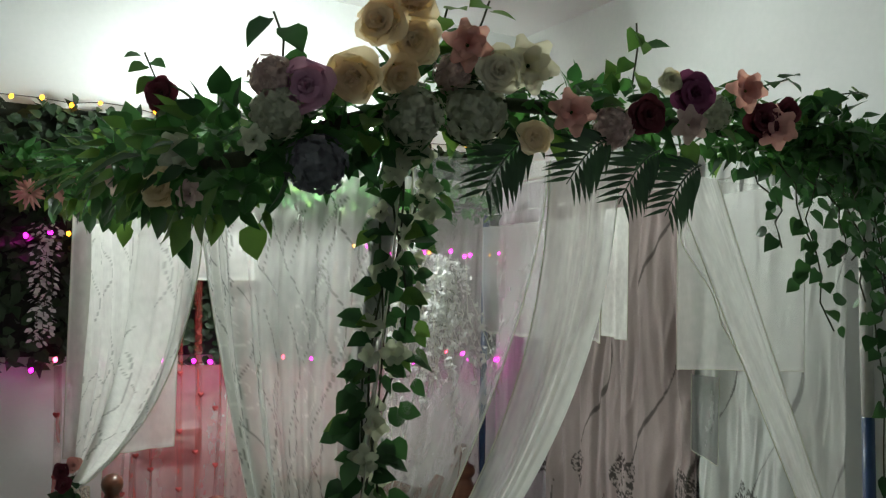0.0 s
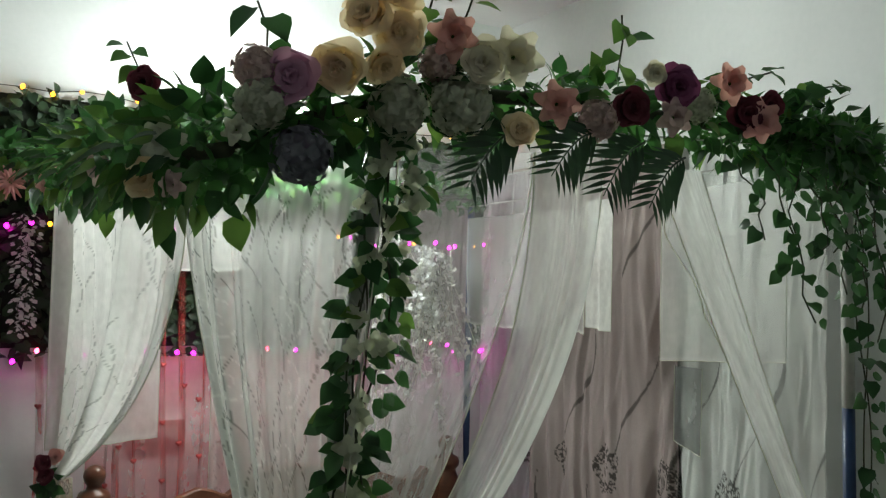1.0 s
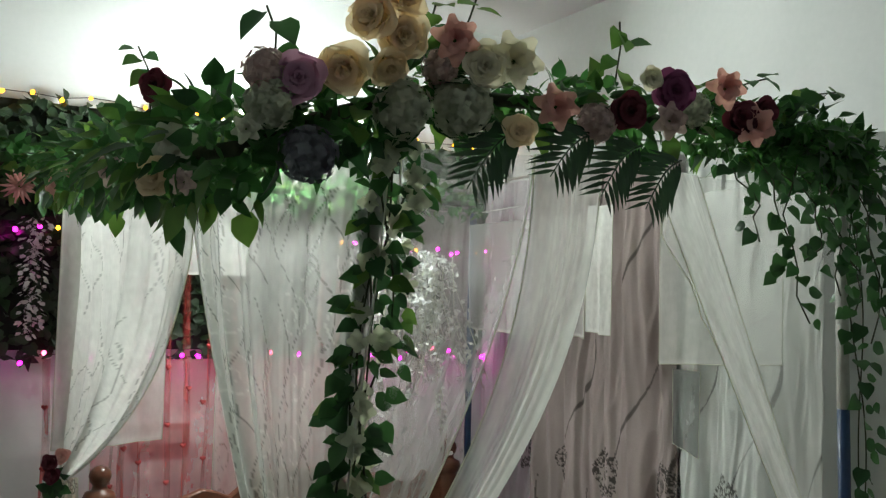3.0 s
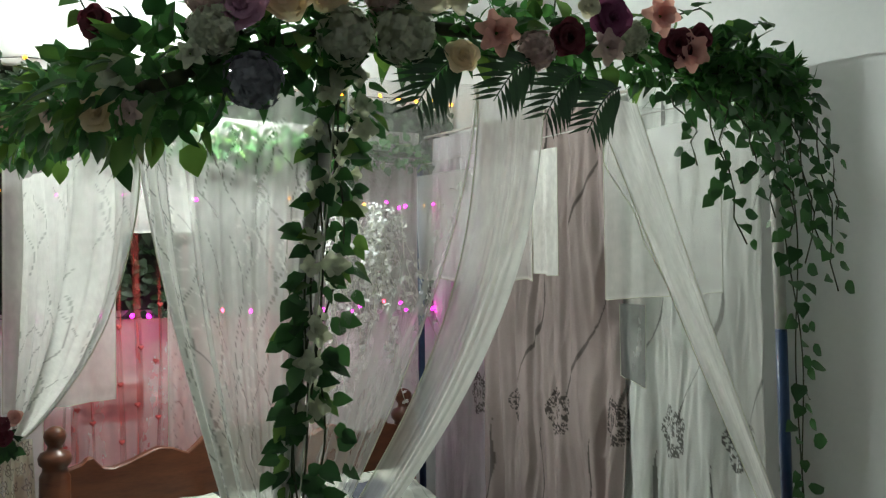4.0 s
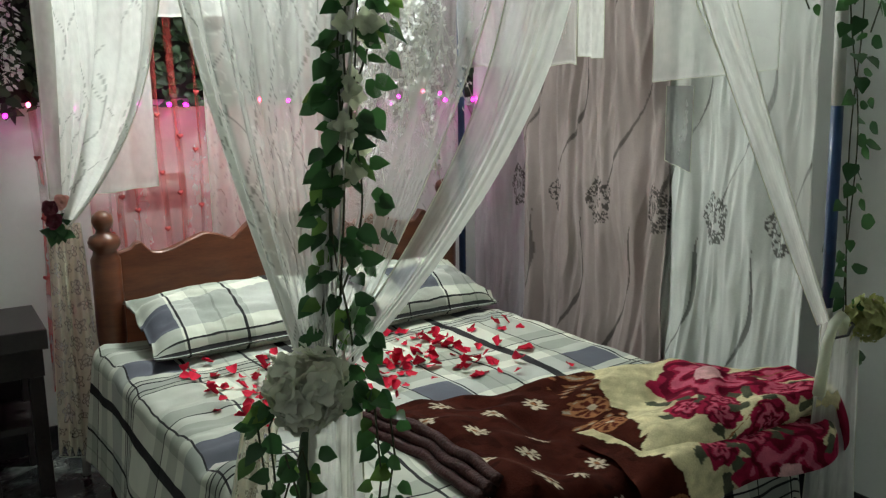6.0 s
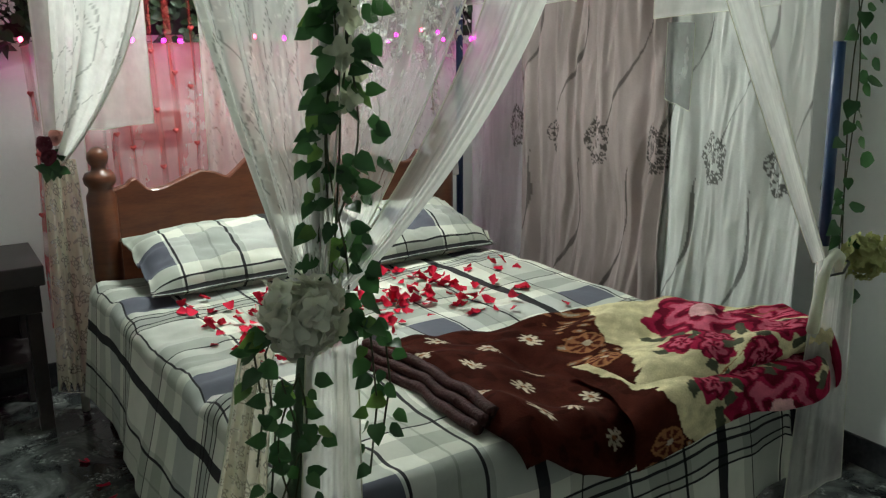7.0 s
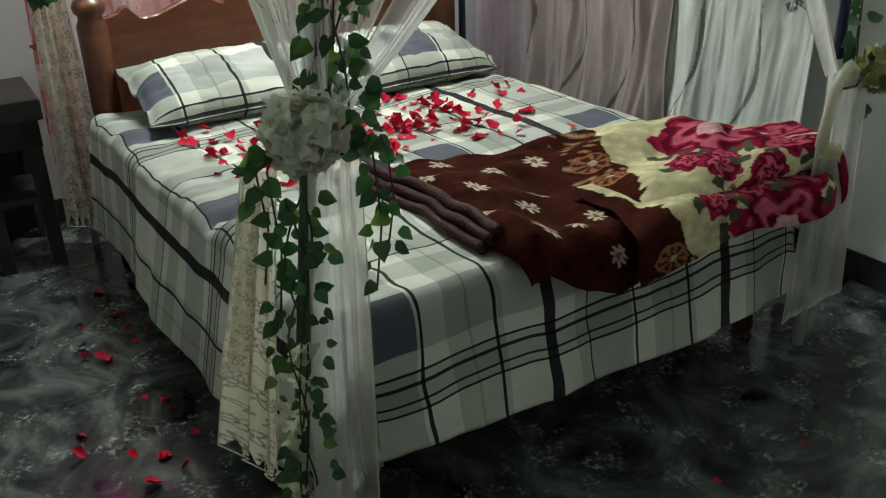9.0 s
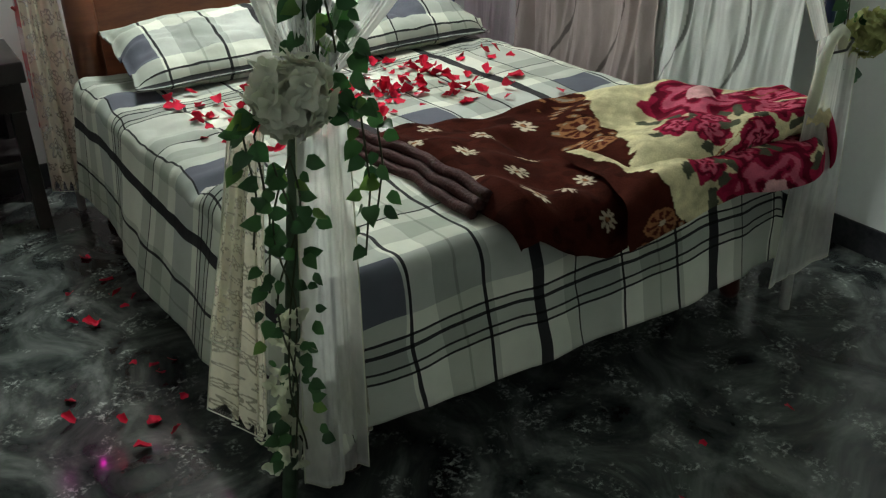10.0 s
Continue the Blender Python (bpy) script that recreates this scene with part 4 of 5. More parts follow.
        twig = (np.abs(np.sin(13 * a + 5 * np.sin(9 * b)) * 0.5 + np.sin(17 * b)) < 0.07) & is_cream & (vnoise(61, U, V, 6, 6) > 0.25)
        C[twig] = tan * 0.9
        C[(a > 1.25) & is_cream] = red * 0.8
        C *= (1 + 0.22 * vnoise(91, U, V, 60, 46) + 0.15 * vnoise(92, U, V, 14, 11))[..., None]
        return np.clip(C, 0.002, 0.9)

    ob = cloth("cover", nu, nv, shape, M_BLANKET, base, "brown and cream plush cloth printed with roses and daisies", col=col)
    def lower(U, V):
        x = 0.84 + 0.83 * U + 0.02 * np.sin(6 * V + 2 * U)
        run = V * (0.39 + 0.05 * (1 - U))
        th = np.clip((run - 0.26) / 0.05, 0, np.pi / 2)
        y = 0.22 - np.minimum(run, 0.26) - 0.05 * np.sin(th) + 0.10 * np.clip((U - 0.8) / 0.2, 0, 1) ** 2 - 0.012 * np.sin(9 * U + 1)
        z = BZ + 0.055 + 0.02 * np.sin(5 * U) - 0.05 * (1 - np.cos(th)) - np.maximum(run - 0.26 - 0.0785, 0) + 0.012 * vnoise(37, U, V, 8, 5)
        return x, y, z

    cloth("folded_layer", 170, 110, lower, M_BLANKET, base, "lower fold of the blanket in cream and red", col=lambda U, V, X, Y, Z: col(0.30 + 0.65 * U, 0.95 - 0.5 * V, X, Y, Z))
    for k in range(3):
        pts = []
        for i in range(31):
            v = 0.04 + i / 30 * 0.72
            x, y, z = shape(np.array([[0.02]]), np.array([[v]]))
            pts.append((float(x[0, 0]) - 0.048 + 0.022 * k + 0.006 * math.sin(i * 0.5 + k), float(y[0, 0]) - 0.01 * k, BZ + 0.014 + 0.022 * k + 0.003 * math.sin(i * 0.9)))
        mesh_ob("hem", tube_mesh(pts, 0.0155, 10), M_HEM, base, "quilted dark brown satin hem")


blanket()


# ---- canopy frame ----
FL0, FL1 = Vector((-0.085, 0.0, 0.0)), Vector((0.195, 0.03, 2.14))
FR0, FR1 = Vector((1.675, 0.03, 0.0)), Vector((1.64, 0.05, 2.22))
HL0, HL1 = Vector((-0.08, 2.20, 0.0)), Vector((-0.05, 2.20, 2.20))
HR0, HR1 = Vector((1.74, 2.14, 0.0)), Vector((1.74, 2.14, 2.20))


M_WRAP = textured("pale_cloth_wrap", (0.5, 0.5, 0.46), (0.62, 0.62, 0.57), 30, 0.8, 0.3)


def canopy_frame():
    base = thing("canopy_frame", (0.8, 1.0, 0), "blue painted pipe frame of the bed canopy", "canopy frame")
    for a, b, mat in ((FL0, FL1, M_PIPEW), (FR0, FR0.lerp(FR1, 0.42), M_WRAP), (FR0.lerp(FR1, 0.42), FR0.lerp(FR1, 0.68), M_PIPE), (FR0.lerp(FR1, 0.68), FR1, M_WRAP), (HL0, HL1, M_WRAP), (HR0, HR1, M_PIPE)):
        mesh_ob("post", tube_mesh([a, a.lerp(b, 0.5), b], 0.017, 12), mat, base)
    for a, b in ((FL1, FR1), (FL1, HL1), (HL1, HR1), (FR1, HR1)):
        mesh_ob("rail", tube_mesh([a, a.lerp(b, 0.5), b], 0.0025, 8), M_WRAP, base)


canopy_frame()


# ---- curtains on the east wall ----
MEDALS = (2.06, 1.70, 1.385, 1.06, 0.775, 0.475)


def curtain_print(base_col, dark):
    base_col, dark = np.array(base_col), np.array(dark)

    def col(U, V, X, Y, Z):
        C = np.ones(U.shape + (3,)) * base_col
        C *= (1 + 0.10 * vnoise(71, Y, Z, 26, 2) + 0.08 * vnoise(72, Y, Z, 70, 5) + 0.08 * vnoise(73, Y, Z, 6, 3))[..., None]
        for k, ym in enumerate(MEDALS):
            p, q = (Y - ym) / 0.070, (Z - 1.06) / 0.105
            r, ang = np.hypot(p, q), np.arctan2(q, p)
            speck = vnoise(74 + k, Y, Z, 150, 150) + 0.6 * vnoise(75, Y, Z, 320, 320)
            ring = (np.abs(r - 0.72 - 0.10 * np.sin(5 * ang + 1)) < 0.25) & (speck > -0.12)
            heart = (np.hypot(p, q - 0.05) < 0.30) & (np.abs(p) > 0.05) & (speck > -0.35)
            for mask, f in ((ring, 0.88), (heart, 0.75)):
                C[mask] = C[mask] * (1 - f) + dark * f
            for zc, half, dy, lean_, fat in ((0.60, 0.38, -0.115, 0.22, 0.011), (1.42, 0.36, -0.17, 0.24, 0.010), (2.12, 0.32, -0.20, 0.20, 0.009)):
                t = (Z - zc) / half
                line = ym + dy - 0.5 * lean_ * t - 0.035 * np.sin(3.4 * t + 0.9)
                w = fat * np.clip(1 - t ** 2, 0, 1) ** 0.6 * (0.62 + 0.38 * np.sin(4.5 * t + 1.7 * k))
                mask = (np.abs(Y - line) < w) & (np.abs(t) < 1)
                C[mask] = C[mask] * 0.25 + dark * 0.75
        return C
    return col


def curtain(y_from, y_to, z_to, base_col, label, seed, amp=0.03, folds=4.0, x=1.97, z0=0.03, dark=(0.10, 0.10, 0.09), crush=0.008):
    def shape(U, V):
        y = y_from + (y_to - y_from) * U
        f = ripple(seed, folds, U)
        f = f + 0.55 * ripple(seed + 40, folds * 1.9, U + 0.05 * np.sin(5 * V + 2) + 0.06 * vnoise(seed + 4, U, V, 3, 4)) * (1.15 - 0.5 * V)
        f = f * np.clip(U / 0.07, 0.15, 1) * np.clip((1 - U) / 0.07, 0.15, 1)
        X = x + amp * f * (0.7 + 0.3 * V) + crush * (vnoise(seed + 2, U, V, 9, 7) + 0.7 * np.abs(vnoise(seed + 3, U + 0.35 * V, V - 0.3 * U, 22, 9)))
        return X, y + 0.01 * np.cos(9 * U + 3 * V), z_to - (z_to - z0) * V + 0.006 * f * V

    ob = cloth("window_curtain", max(90, int(abs(y_to - y_from) * 300)), 420, shape, M_CURTAIN, None, col=curtain_print(base_col, dark), thick=0.002)
    return tagged(ob, label, "curtain", "curtains along the wall")


curtain(2.46, 1.86, 2.39, (0.72, 0.70, 0.72), "white curtain embroidered with grey medallions and waves", 11, 0.018, 2.2, x=2.03, crush=0.012)
curtain(1.94, 1.00, 2.39, (0.46, 0.385, 0.365), "taupe sheer curtain embroidered with dark medallions and waves", 13, 0.044, 4.6, dark=(0.05, 0.045, 0.04), crush=0.020)
curtain(1.06, 0.36, 2.39, (0.78, 0.81, 0.77), "pale grey curtain embroidered with dark medallions and waves", 17, 0.026, 3.0, x=1.985, crush=0.016)
rod = thing("curtain_rod", (2.0, 1.4, 2.40), "slim pale curtain rod on the wall", "curtain rod")
mesh_ob("rod", tube_mesh([(2.0, 0.30, 2.40), (2.0, 1.4, 2.40), (2.0, 2.50, 2.40)], 0.007, 10), M_FAN, rod)
for yy in (0.35, 2.40):
    mesh_ob("bracket", tube_mesh([(2.0, yy, 2.40), (2.11, yy, 2.40), (2.215, yy, 2.39)], 0.006, 8), M_FAN, rod)


# ---- tulle ----
M_TULLEHEM = leaf_material("tulle_hem", (0.60, 0.62, 0.57), (0.72, 0.74, 0.69), 0.5, 0.7)


def edge_hems(ob, shape, us, bottom=False):
    """Narrow sewn hems along the edges of a net."""
    runs = [(np.full((1, 40), u), np.linspace(0, 1, 40)[None]) for u in us]
    if bottom:
        runs.append((np.linspace(0, 1, 90)[None], np.ones((1, 90))))
    for U, V in runs:
        x, y, z = shape(U, V)
        pts = list(zip(x[0].tolist(), y[0].tolist(), z[0].tolist()))
        mesh_ob("hem", tube_mesh(pts, 0.0016, 4), M_TULLEHEM, ob)


def sweep(name, top, tie, label, seed, dens0, dens1, folds=7.0, amp=0.03, width=0.03, bow=0.25, n=(110, 120), mat=None, tone=None, drop=0.0, lean=(0, -1, 0), gather=0.0, pw=1.0, denser=None):
    """Net gathered from a rail to one knot. top: points along the rail; dens0, dens1: how closely it lies at its two edges."""
    mat = mat or M_TULLE
    T = [Vector(p) for p in top]

    def shape(U, V):
        f = U * (len(T) - 1)
        i = np.minimum(f.astype(int), len(T) - 2)
        s = (f - i)[..., None]
        A = np.array([tuple(p) for p in T])
        P = A[i] * (1 - s) + A[i + 1] * s
        side = np.array(tuple((T[-1] - T[0]).normalized()))
        E = np.array(tie) + (U[..., None] - 0.5) * side * width * 2
        k = V[..., None] ** pw
        k2 = k + bow * k * (1 - k) * (0.4 + 0.6 * np.abs(U[..., None] * 2 - 1))
        Q = P * (1 - k2) + E * k2
        Q[..., 2] = (P[..., 2] * (1 - V) + E[..., 2] * V) - drop * np.sin(np.pi * V) * (1 - np.abs(2 * U - 1))
        fold = ripple(seed, folds, U + 0.04 * np.sin(3 * V)) * amp * (0.35 + 0.65 * np.sin(np.pi * np.clip(V * 0.85 + 0.1, 0, 1)))
        Q = Q + fold[..., None] * np.array(lean)
        return Q[..., 0], Q[..., 1], Q[..., 2]

    def dens(U, V):
        d = dens0 + (dens1 - dens0) * U
        streak = 0.26 * vnoise(seed + 5, U + 0.08 * V, V, folds * 2.5, 2.2) + 0.12 * vnoise(seed + 6, U + 0.2 * V, V - 0.1 * U, 26, 5) + 0.07 * vnoise(seed + 7, U, V, 52, 58)
        edge = 0.35 * np.exp(-((U - 0.012) / 0.012) ** 2) + 0.35 * np.exp(-((U - 0.988) / 0.012) ** 2)
        d = d * (1 + streak) + gather * V ** 2 + edge * 0.6
        return d if denser is None else d + denser(U, V)

    ob = cloth(name, n[0], n[1], shape, mat, None, dens=dens, tone=tone or (lambda U, V: np.ones_like(U)))
    edge_hems(ob, shape, (0.0, 1.0))
    return tagged(ob, label, "drape", "tulle drapes of the canopy")


def hanging(name, a, b, z0a, z0b, label, seed, dens_, folds=5.0, amp=0.02, lean=(0, 1, 0), mat=None, tone=None, n=(90, 90), group="tulle drapes of the canopy", hem=0.3, flare=0.0, denser=None, slide=0.0):
    """Net hanging straight from the line a-b to the heights z0a, z0b."""
    a, b = Vector(a), Vector(b)

    def shape(U, V):
        P = np.array(tuple(a)) * (1 - U[..., None]) + np.array(tuple(b)) * U[..., None]
        low = z0a + (z0b - z0a) * U
        f = ripple(seed, folds, U + 0.02 * np.sin(4 * V)) * amp * (0.4 + 0.6 * V)
        Q = P + f[..., None] * np.array(lean)
        mid = np.array(tuple((a + b) / 2))
        Q[..., :2] += (P - mid)[..., :2] * (flare * V[..., None])
        Q[..., 0] += slide * V
        Q[..., 2] = P[..., 2] + (low - P[..., 2]) * V + 0.3 * f * V
        return Q[..., 0], Q[..., 1], Q[..., 2]

    def dens(U, V):
        s = 0.20 * vnoise(seed + 5, U + 0.05 * V, V, folds * 2.6, 1.7) + 0.10 * vnoise(seed, U + 0.15 * V, V, folds * 6, 5) + 0.06 * vnoise(seed + 7, U, V, folds * 11, 40)
        e = hem * (np.exp(-((V - 0.99) / 0.012) ** 2) + 0.7 * np.exp(-((U - 0.01) / 0.01) ** 2) + 0.7 * np.exp(-((U - 0.99) / 0.01) ** 2))
        d = dens_ * (1 + s) + e
        return d if denser is None else d + denser(U, V)

    ob = cloth(name, n[0], n[1], shape, mat or M_TULLE, None, dens=dens, tone=tone or (lambda U, V: np.ones_like(U)))
    edge_hems(ob, shape, (0.0, 1.0), True)
    return tagged(ob, label, "drape", group)


def twigs(seed, fu=5.0, fv=3.0, w=0.05, amount=0.75):
    """Embroidered branching lines."""
    def tone(U, V):
        out = np.ones_like(U)
        for k, (s, ph) in enumerate(((1.0, 0.0), (-1.0, 1.3), (0.7, 2.6))):
            g = np.abs(np.sin(np.pi * (U * fu + s * 0.35 * np.sin(fv * 6.28 * V + ph) + 0.25 * vnoise(seed + k, U, V, 4, 8) + k * 0.37)))
            on = vnoise(seed + 9 + k, U, V, 5, 9) > 0.05
            out = np.where((g < w) & on, 1 - amount, out)
        return out
    return tone


def scrolls(seed, fu=6.0, fv=9.0, amount=0.5):
    def tone(U, V):
        a, b = U * fu, V * fv
        r = np.hypot((a % 1) - 0.5, (b % 1) - 0.5)
        ang = np.arctan2((b % 1) - 0.5, (a % 1) - 0.5)
        g = np.abs(np.sin(12 * r + ang + vnoise(seed, U, V, 6, 6) * 1.5))
        on = vnoise(seed + 3, U, V, 5, 7) > -0.1
        return np.where((g < 0.16) & (r < 0.46) & on, 1 - amount, 1.0)
    return tone


def lace_flowers(seed, fu, fv):
    """Openwork blossoms and leaves between plain ground."""
    def tone(U, V):
        a, b = U * fu + 0.25 * vnoise(seed, U, V, 5, 14), V * fv + 0.25 * vnoise(seed + 1, U, V, 5, 14)
        row = np.floor(b)
        a = a + 0.5 * (row % 2)
        p, q = (a % 1) - 0.5, (b % 1) - 0.5
        r, ang = np.hypot(p, q), np.arctan2(q, p)
        rim = 0.30 + 0.09 * np.cos(5 * ang + row * 2)
        line = (np.abs(r - rim) < 0.045) | (np.abs(r - 0.12) < 0.035) | ((np.abs(np.sin(2.5 * ang)) < 0.18) & (r < rim) & (r > 0.14))
        return np.where(line, 0.15, 1.0)
    return tone


TIE_FL = (0.035, -0.035, 1.06)
# the head-left lace: from the side rail, gathered at the head post
sweep("lace_drape", [(-0.02, 0.62, 2.02), (-0.04, 1.3, 2.04), (-0.07, 2.47, 2.06)], (-0.085, 2.10, 1.06), "white lace drape with twig embroidery at the head post", 3, 0.66, 0.80, 6.5, 0.05, 0.045, 0.15, (150, 190), tone=twigs(5, 6, 2.5, 0.045, 0.62), lean=(-1, 0, 0), gather=0.25, pw=2.4)
hanging("lace_fall", (-0.15, 2.03, 1.08), (-0.04, 2.04, 1.08), 0.17, 0.12, "cream lace falling in folds below the tie", 8, 0.92, 2.6, 0.045, (0, -1, 0), M_LACE, lace_flowers(4, 3.0, 13), n=(130, 240), flare=0.75, denser=lambda U, V: -0.55 * (1 - lace_flowers(4, 3.0, 13)(U, V)) - 0.9 * (V > 0.975 + 0.02 * np.sin(50 * U)))
# drape from the side rail to the front post: a close-lying edge, the rest thin and embroidered
sweep("tulle_drape", [(-0.03, 0.64, 2.03), (0.02, 0.35, 2.03), (0.17, -0.03, 2.06)], TIE_FL, "white tulle drape swept from the side rail to the front post", 21, 0.56, 0.46, 6.0, 0.05, 0.035, 0.0, (170, 190), tone=twigs(6, 8, 3.5, 0.055, 0.75), lean=(-0.7, -0.7, 0), gather=0.22, pw=1.3,
      denser=lambda U, V: 0.32 * np.clip((0.30 - U) / 0.12, 0, 1) + 0.22 * (1 - scrolls(6, 5, 8, 0.9)(U, V)))
# drape from the front rail to the front post: thin above, its outer part rolled close below
sweep("tulle_drape", [(0.53, -0.02, 2.10), (0.62, -0.02, 2.11), (0.72, -0.02, 2.12)], (0.075, -0.04, 1.06), "white tulle drape swept from the front rail to the front post", 31, 0.36, 0.50, 3.0, 0.035, 0.03, 0.0, (140, 150), lean=(0, -1, 0), gather=0.10, pw=2.2,
      denser=lambda U, V: 0.34 * np.clip((U - 0.34) / 0.05, 0, 1) * np.clip((V + 0.35 * (U - 0.34) - 0.44) / 0.06, 0, 1))
sweep("lace_drape", [(0.22, 0.0, 2.08), (0.36, 0.0, 2.09), (0.54, 0.0, 2.10)], (0.06, -0.03, 1.08), "thin lace drape beside the front post", 33, 0.20, 0.28, 4.0, 0.03, 0.03, 0.0, (120, 130), tone=twigs(25, 7, 5, 0.05, 0.5), lean=(0, -1, 0), gather=0.1, pw=1.7)
# drape of the far front post
sweep("tulle_drape", [(0.87, -0.01, 2.10), (0.94, -0.02, 2.10), (1.02, -0.01, 2.10)], (1.60, 0.0, 0.90), "white tulle band swept from the front rail to the far post", 41, 0.62, 0.80, 1.2, 0.014, 0.030, -0.06, (50, 120), lean=(0, -1, 0))
hanging("tulle_curtain", (0.95, 0.02, 2.10), (1.66, 0.035, 2.12), 1.95, 0.92, "thin white tulle panel hanging to the far post", 43, 0.20, 5.0, 0.016, (0, 1, 0), tone=twigs(15, 3, 4, 0.02, 0.35))
hanging("tulle_fall", (1.53, -0.04, 0.92), (1.72, -0.03, 0.92), 0.17, 0.19, "white tulle falling to the floor below the far knot", 47, 0.5, 3.0, 0.018, (0, -1, 0), flare=0.55, hem=0.2)
# below the near knot
hanging("tulle_fall", (0.012, -0.075, 1.0), (0.112, -0.065, 1.0), 0.165, 0.155, "white tulle falling in a long column below the flowers", 51, 0.58, 2.2, 0.040, (0, -1, 0), flare=0.45, hem=0.15, slide=-0.035)
hanging("lace_fall", (0.085, -0.02, 0.95), (0.115, -0.015, 0.95), 0.22, 0.21, "narrow lace edge falling behind the tulle column", 57, 0.45, 2.0, 0.03, (0, -1, 0), M_LACE, lace_flowers(9, 1.4, 14), n=(40, 160), flare=1.4, hem=0.2, slide=0.015)
LACE_FINE = lace_flowers(8, 2.4, 13)
openwork = lambda U, V: -0.5 * (1 - LACE_FINE(U, V)) - 0.9 * (V > 0.972 + 0.02 * np.sin(44 * U))
hanging("lace_fall", (-0.100, -0.03, 0.98), (-0.030, -0.02, 0.98), 0.42, 0.26, "cream floral lace falling below the flowers", 53, 0.90, 2.6, 0.050, (0.25, -1, 0), M_LACE, LACE_FINE, n=(150, 260), flare=0.6, hem=0.1, slide=-0.090, denser=openwork)
hanging("lace_fall", (-0.115, -0.055, 0.98), (-0.072, -0.05, 0.98), 0.61, 0.55, "shorter tier of cream floral lace below the flowers", 55, 0.90, 1.8, 0.030, (0.25, -1, 0), M_LACE, LACE_FINE, n=(90, 180), flare=0.6, hem=0.1, slide=-0.085, denser=openwork)
# inside the canopy: back and side nets
hanging("back_net", (0.52, 2.20, 2.36), (1.74, 2.16, 2.36), 0.75, 0.85, "thin white lace net across the back of the canopy", 61, 0.42, 9.0, 0.03, (0, 1, 0), tone=scrolls(11, 14, 8, 0.5), n=(200, 150))
hanging("back_net", (-0.12, 2.17, 2.30), (0.30, 2.20, 2.30), 1.16, 1.18, "white net valance behind the head post", 63, 0.78, 2.0, 0.012, (0, 1, 0))
hanging("back_net", (0.29, 2.19, 2.30), (0.62, 2.18, 2.30), 1.85, 1.86, "short white net valance at the back of the canopy", 65, 0.60, 2.0, 0.01, (0, 1, 0))
hanging("side_net", (1.70, 2.12, 2.14), (1.70, 1.22, 2.14), 1.64, 1.64, "short white net valance along the side of the canopy", 67, 0.34, 5.0, 0.02, (1, 0, 0))
hanging("side_net", (1.68, 1.20, 2.16), (1.68, 1.05, 2.16), 1.67, 1.66, "folded strip of white net on the canopy side", 69, 0.93, 1.5, 0.012, (1, 0, 0))
hanging("side_net", (1.70, 0.82, 2.16), (1.69, 0.28, 2.18), 1.57, 1.61, "smooth white net valance on the canopy side", 71, 0.50, 1.5, 0.01, (1, 0, 0), hem=0.1)
knot = thing("tulle_knot", (1.57, -0.05, 0.9), "loop of white tulle knotted round the far post", "drape")
mesh_ob("loop", tube_mesh([(1.64, -0.03, 0.87), (1.605, -0.06, 0.925), (1.57, -0.07, 0.945), (1.54, -0.07, 0.925), (1.525, -0.065, 0.87), (1.52, -0.06, 0.79), (1.525, -0.05, 0.72)], 0.013, 10, 1.3), M_TULLEHEM, knot)
mesh_ob("tie", tube_mesh([(1.69, 0.0, 0.905), (1.66, -0.05, 0.90), (1.60, -0.075, 0.885), (1.55, -0.06, 0.88)], 0.004, 6), M_WIRE, knot, "dark tie cord")


M_GREYNET = sheer_material("grey_net", (0.22, 0.23, 0.22))
hanging("net_strip", (1.715, 0.76, 1.56), (1.715, 0.63, 1.56), 1.30, 1.27, "narrow strip of grey net hanging at the canopy side", 79, 0.75, 1.0, 0.008, (1, 0, 0), M_GREYNET, n=(30, 40), hem=0.0)


# ---- heart strings ----
def heart_verts(s):
    pts = []
    for i in range(14):
        t = 2 * math.pi * i / 14
        pts.append((s * 16 * math.sin(t) ** 3 / 17, 0, s * (13 * math.cos(t) - 5 * math.cos(2 * t) - 2 * math.cos(3 * t) - math.cos(4 * t)) / 17))
    return pts


M_HEART = textured("red_felt", (0.30, 0.03, 0.03), (0.42, 0.06, 0.06), 60, 0.9, 0.2)


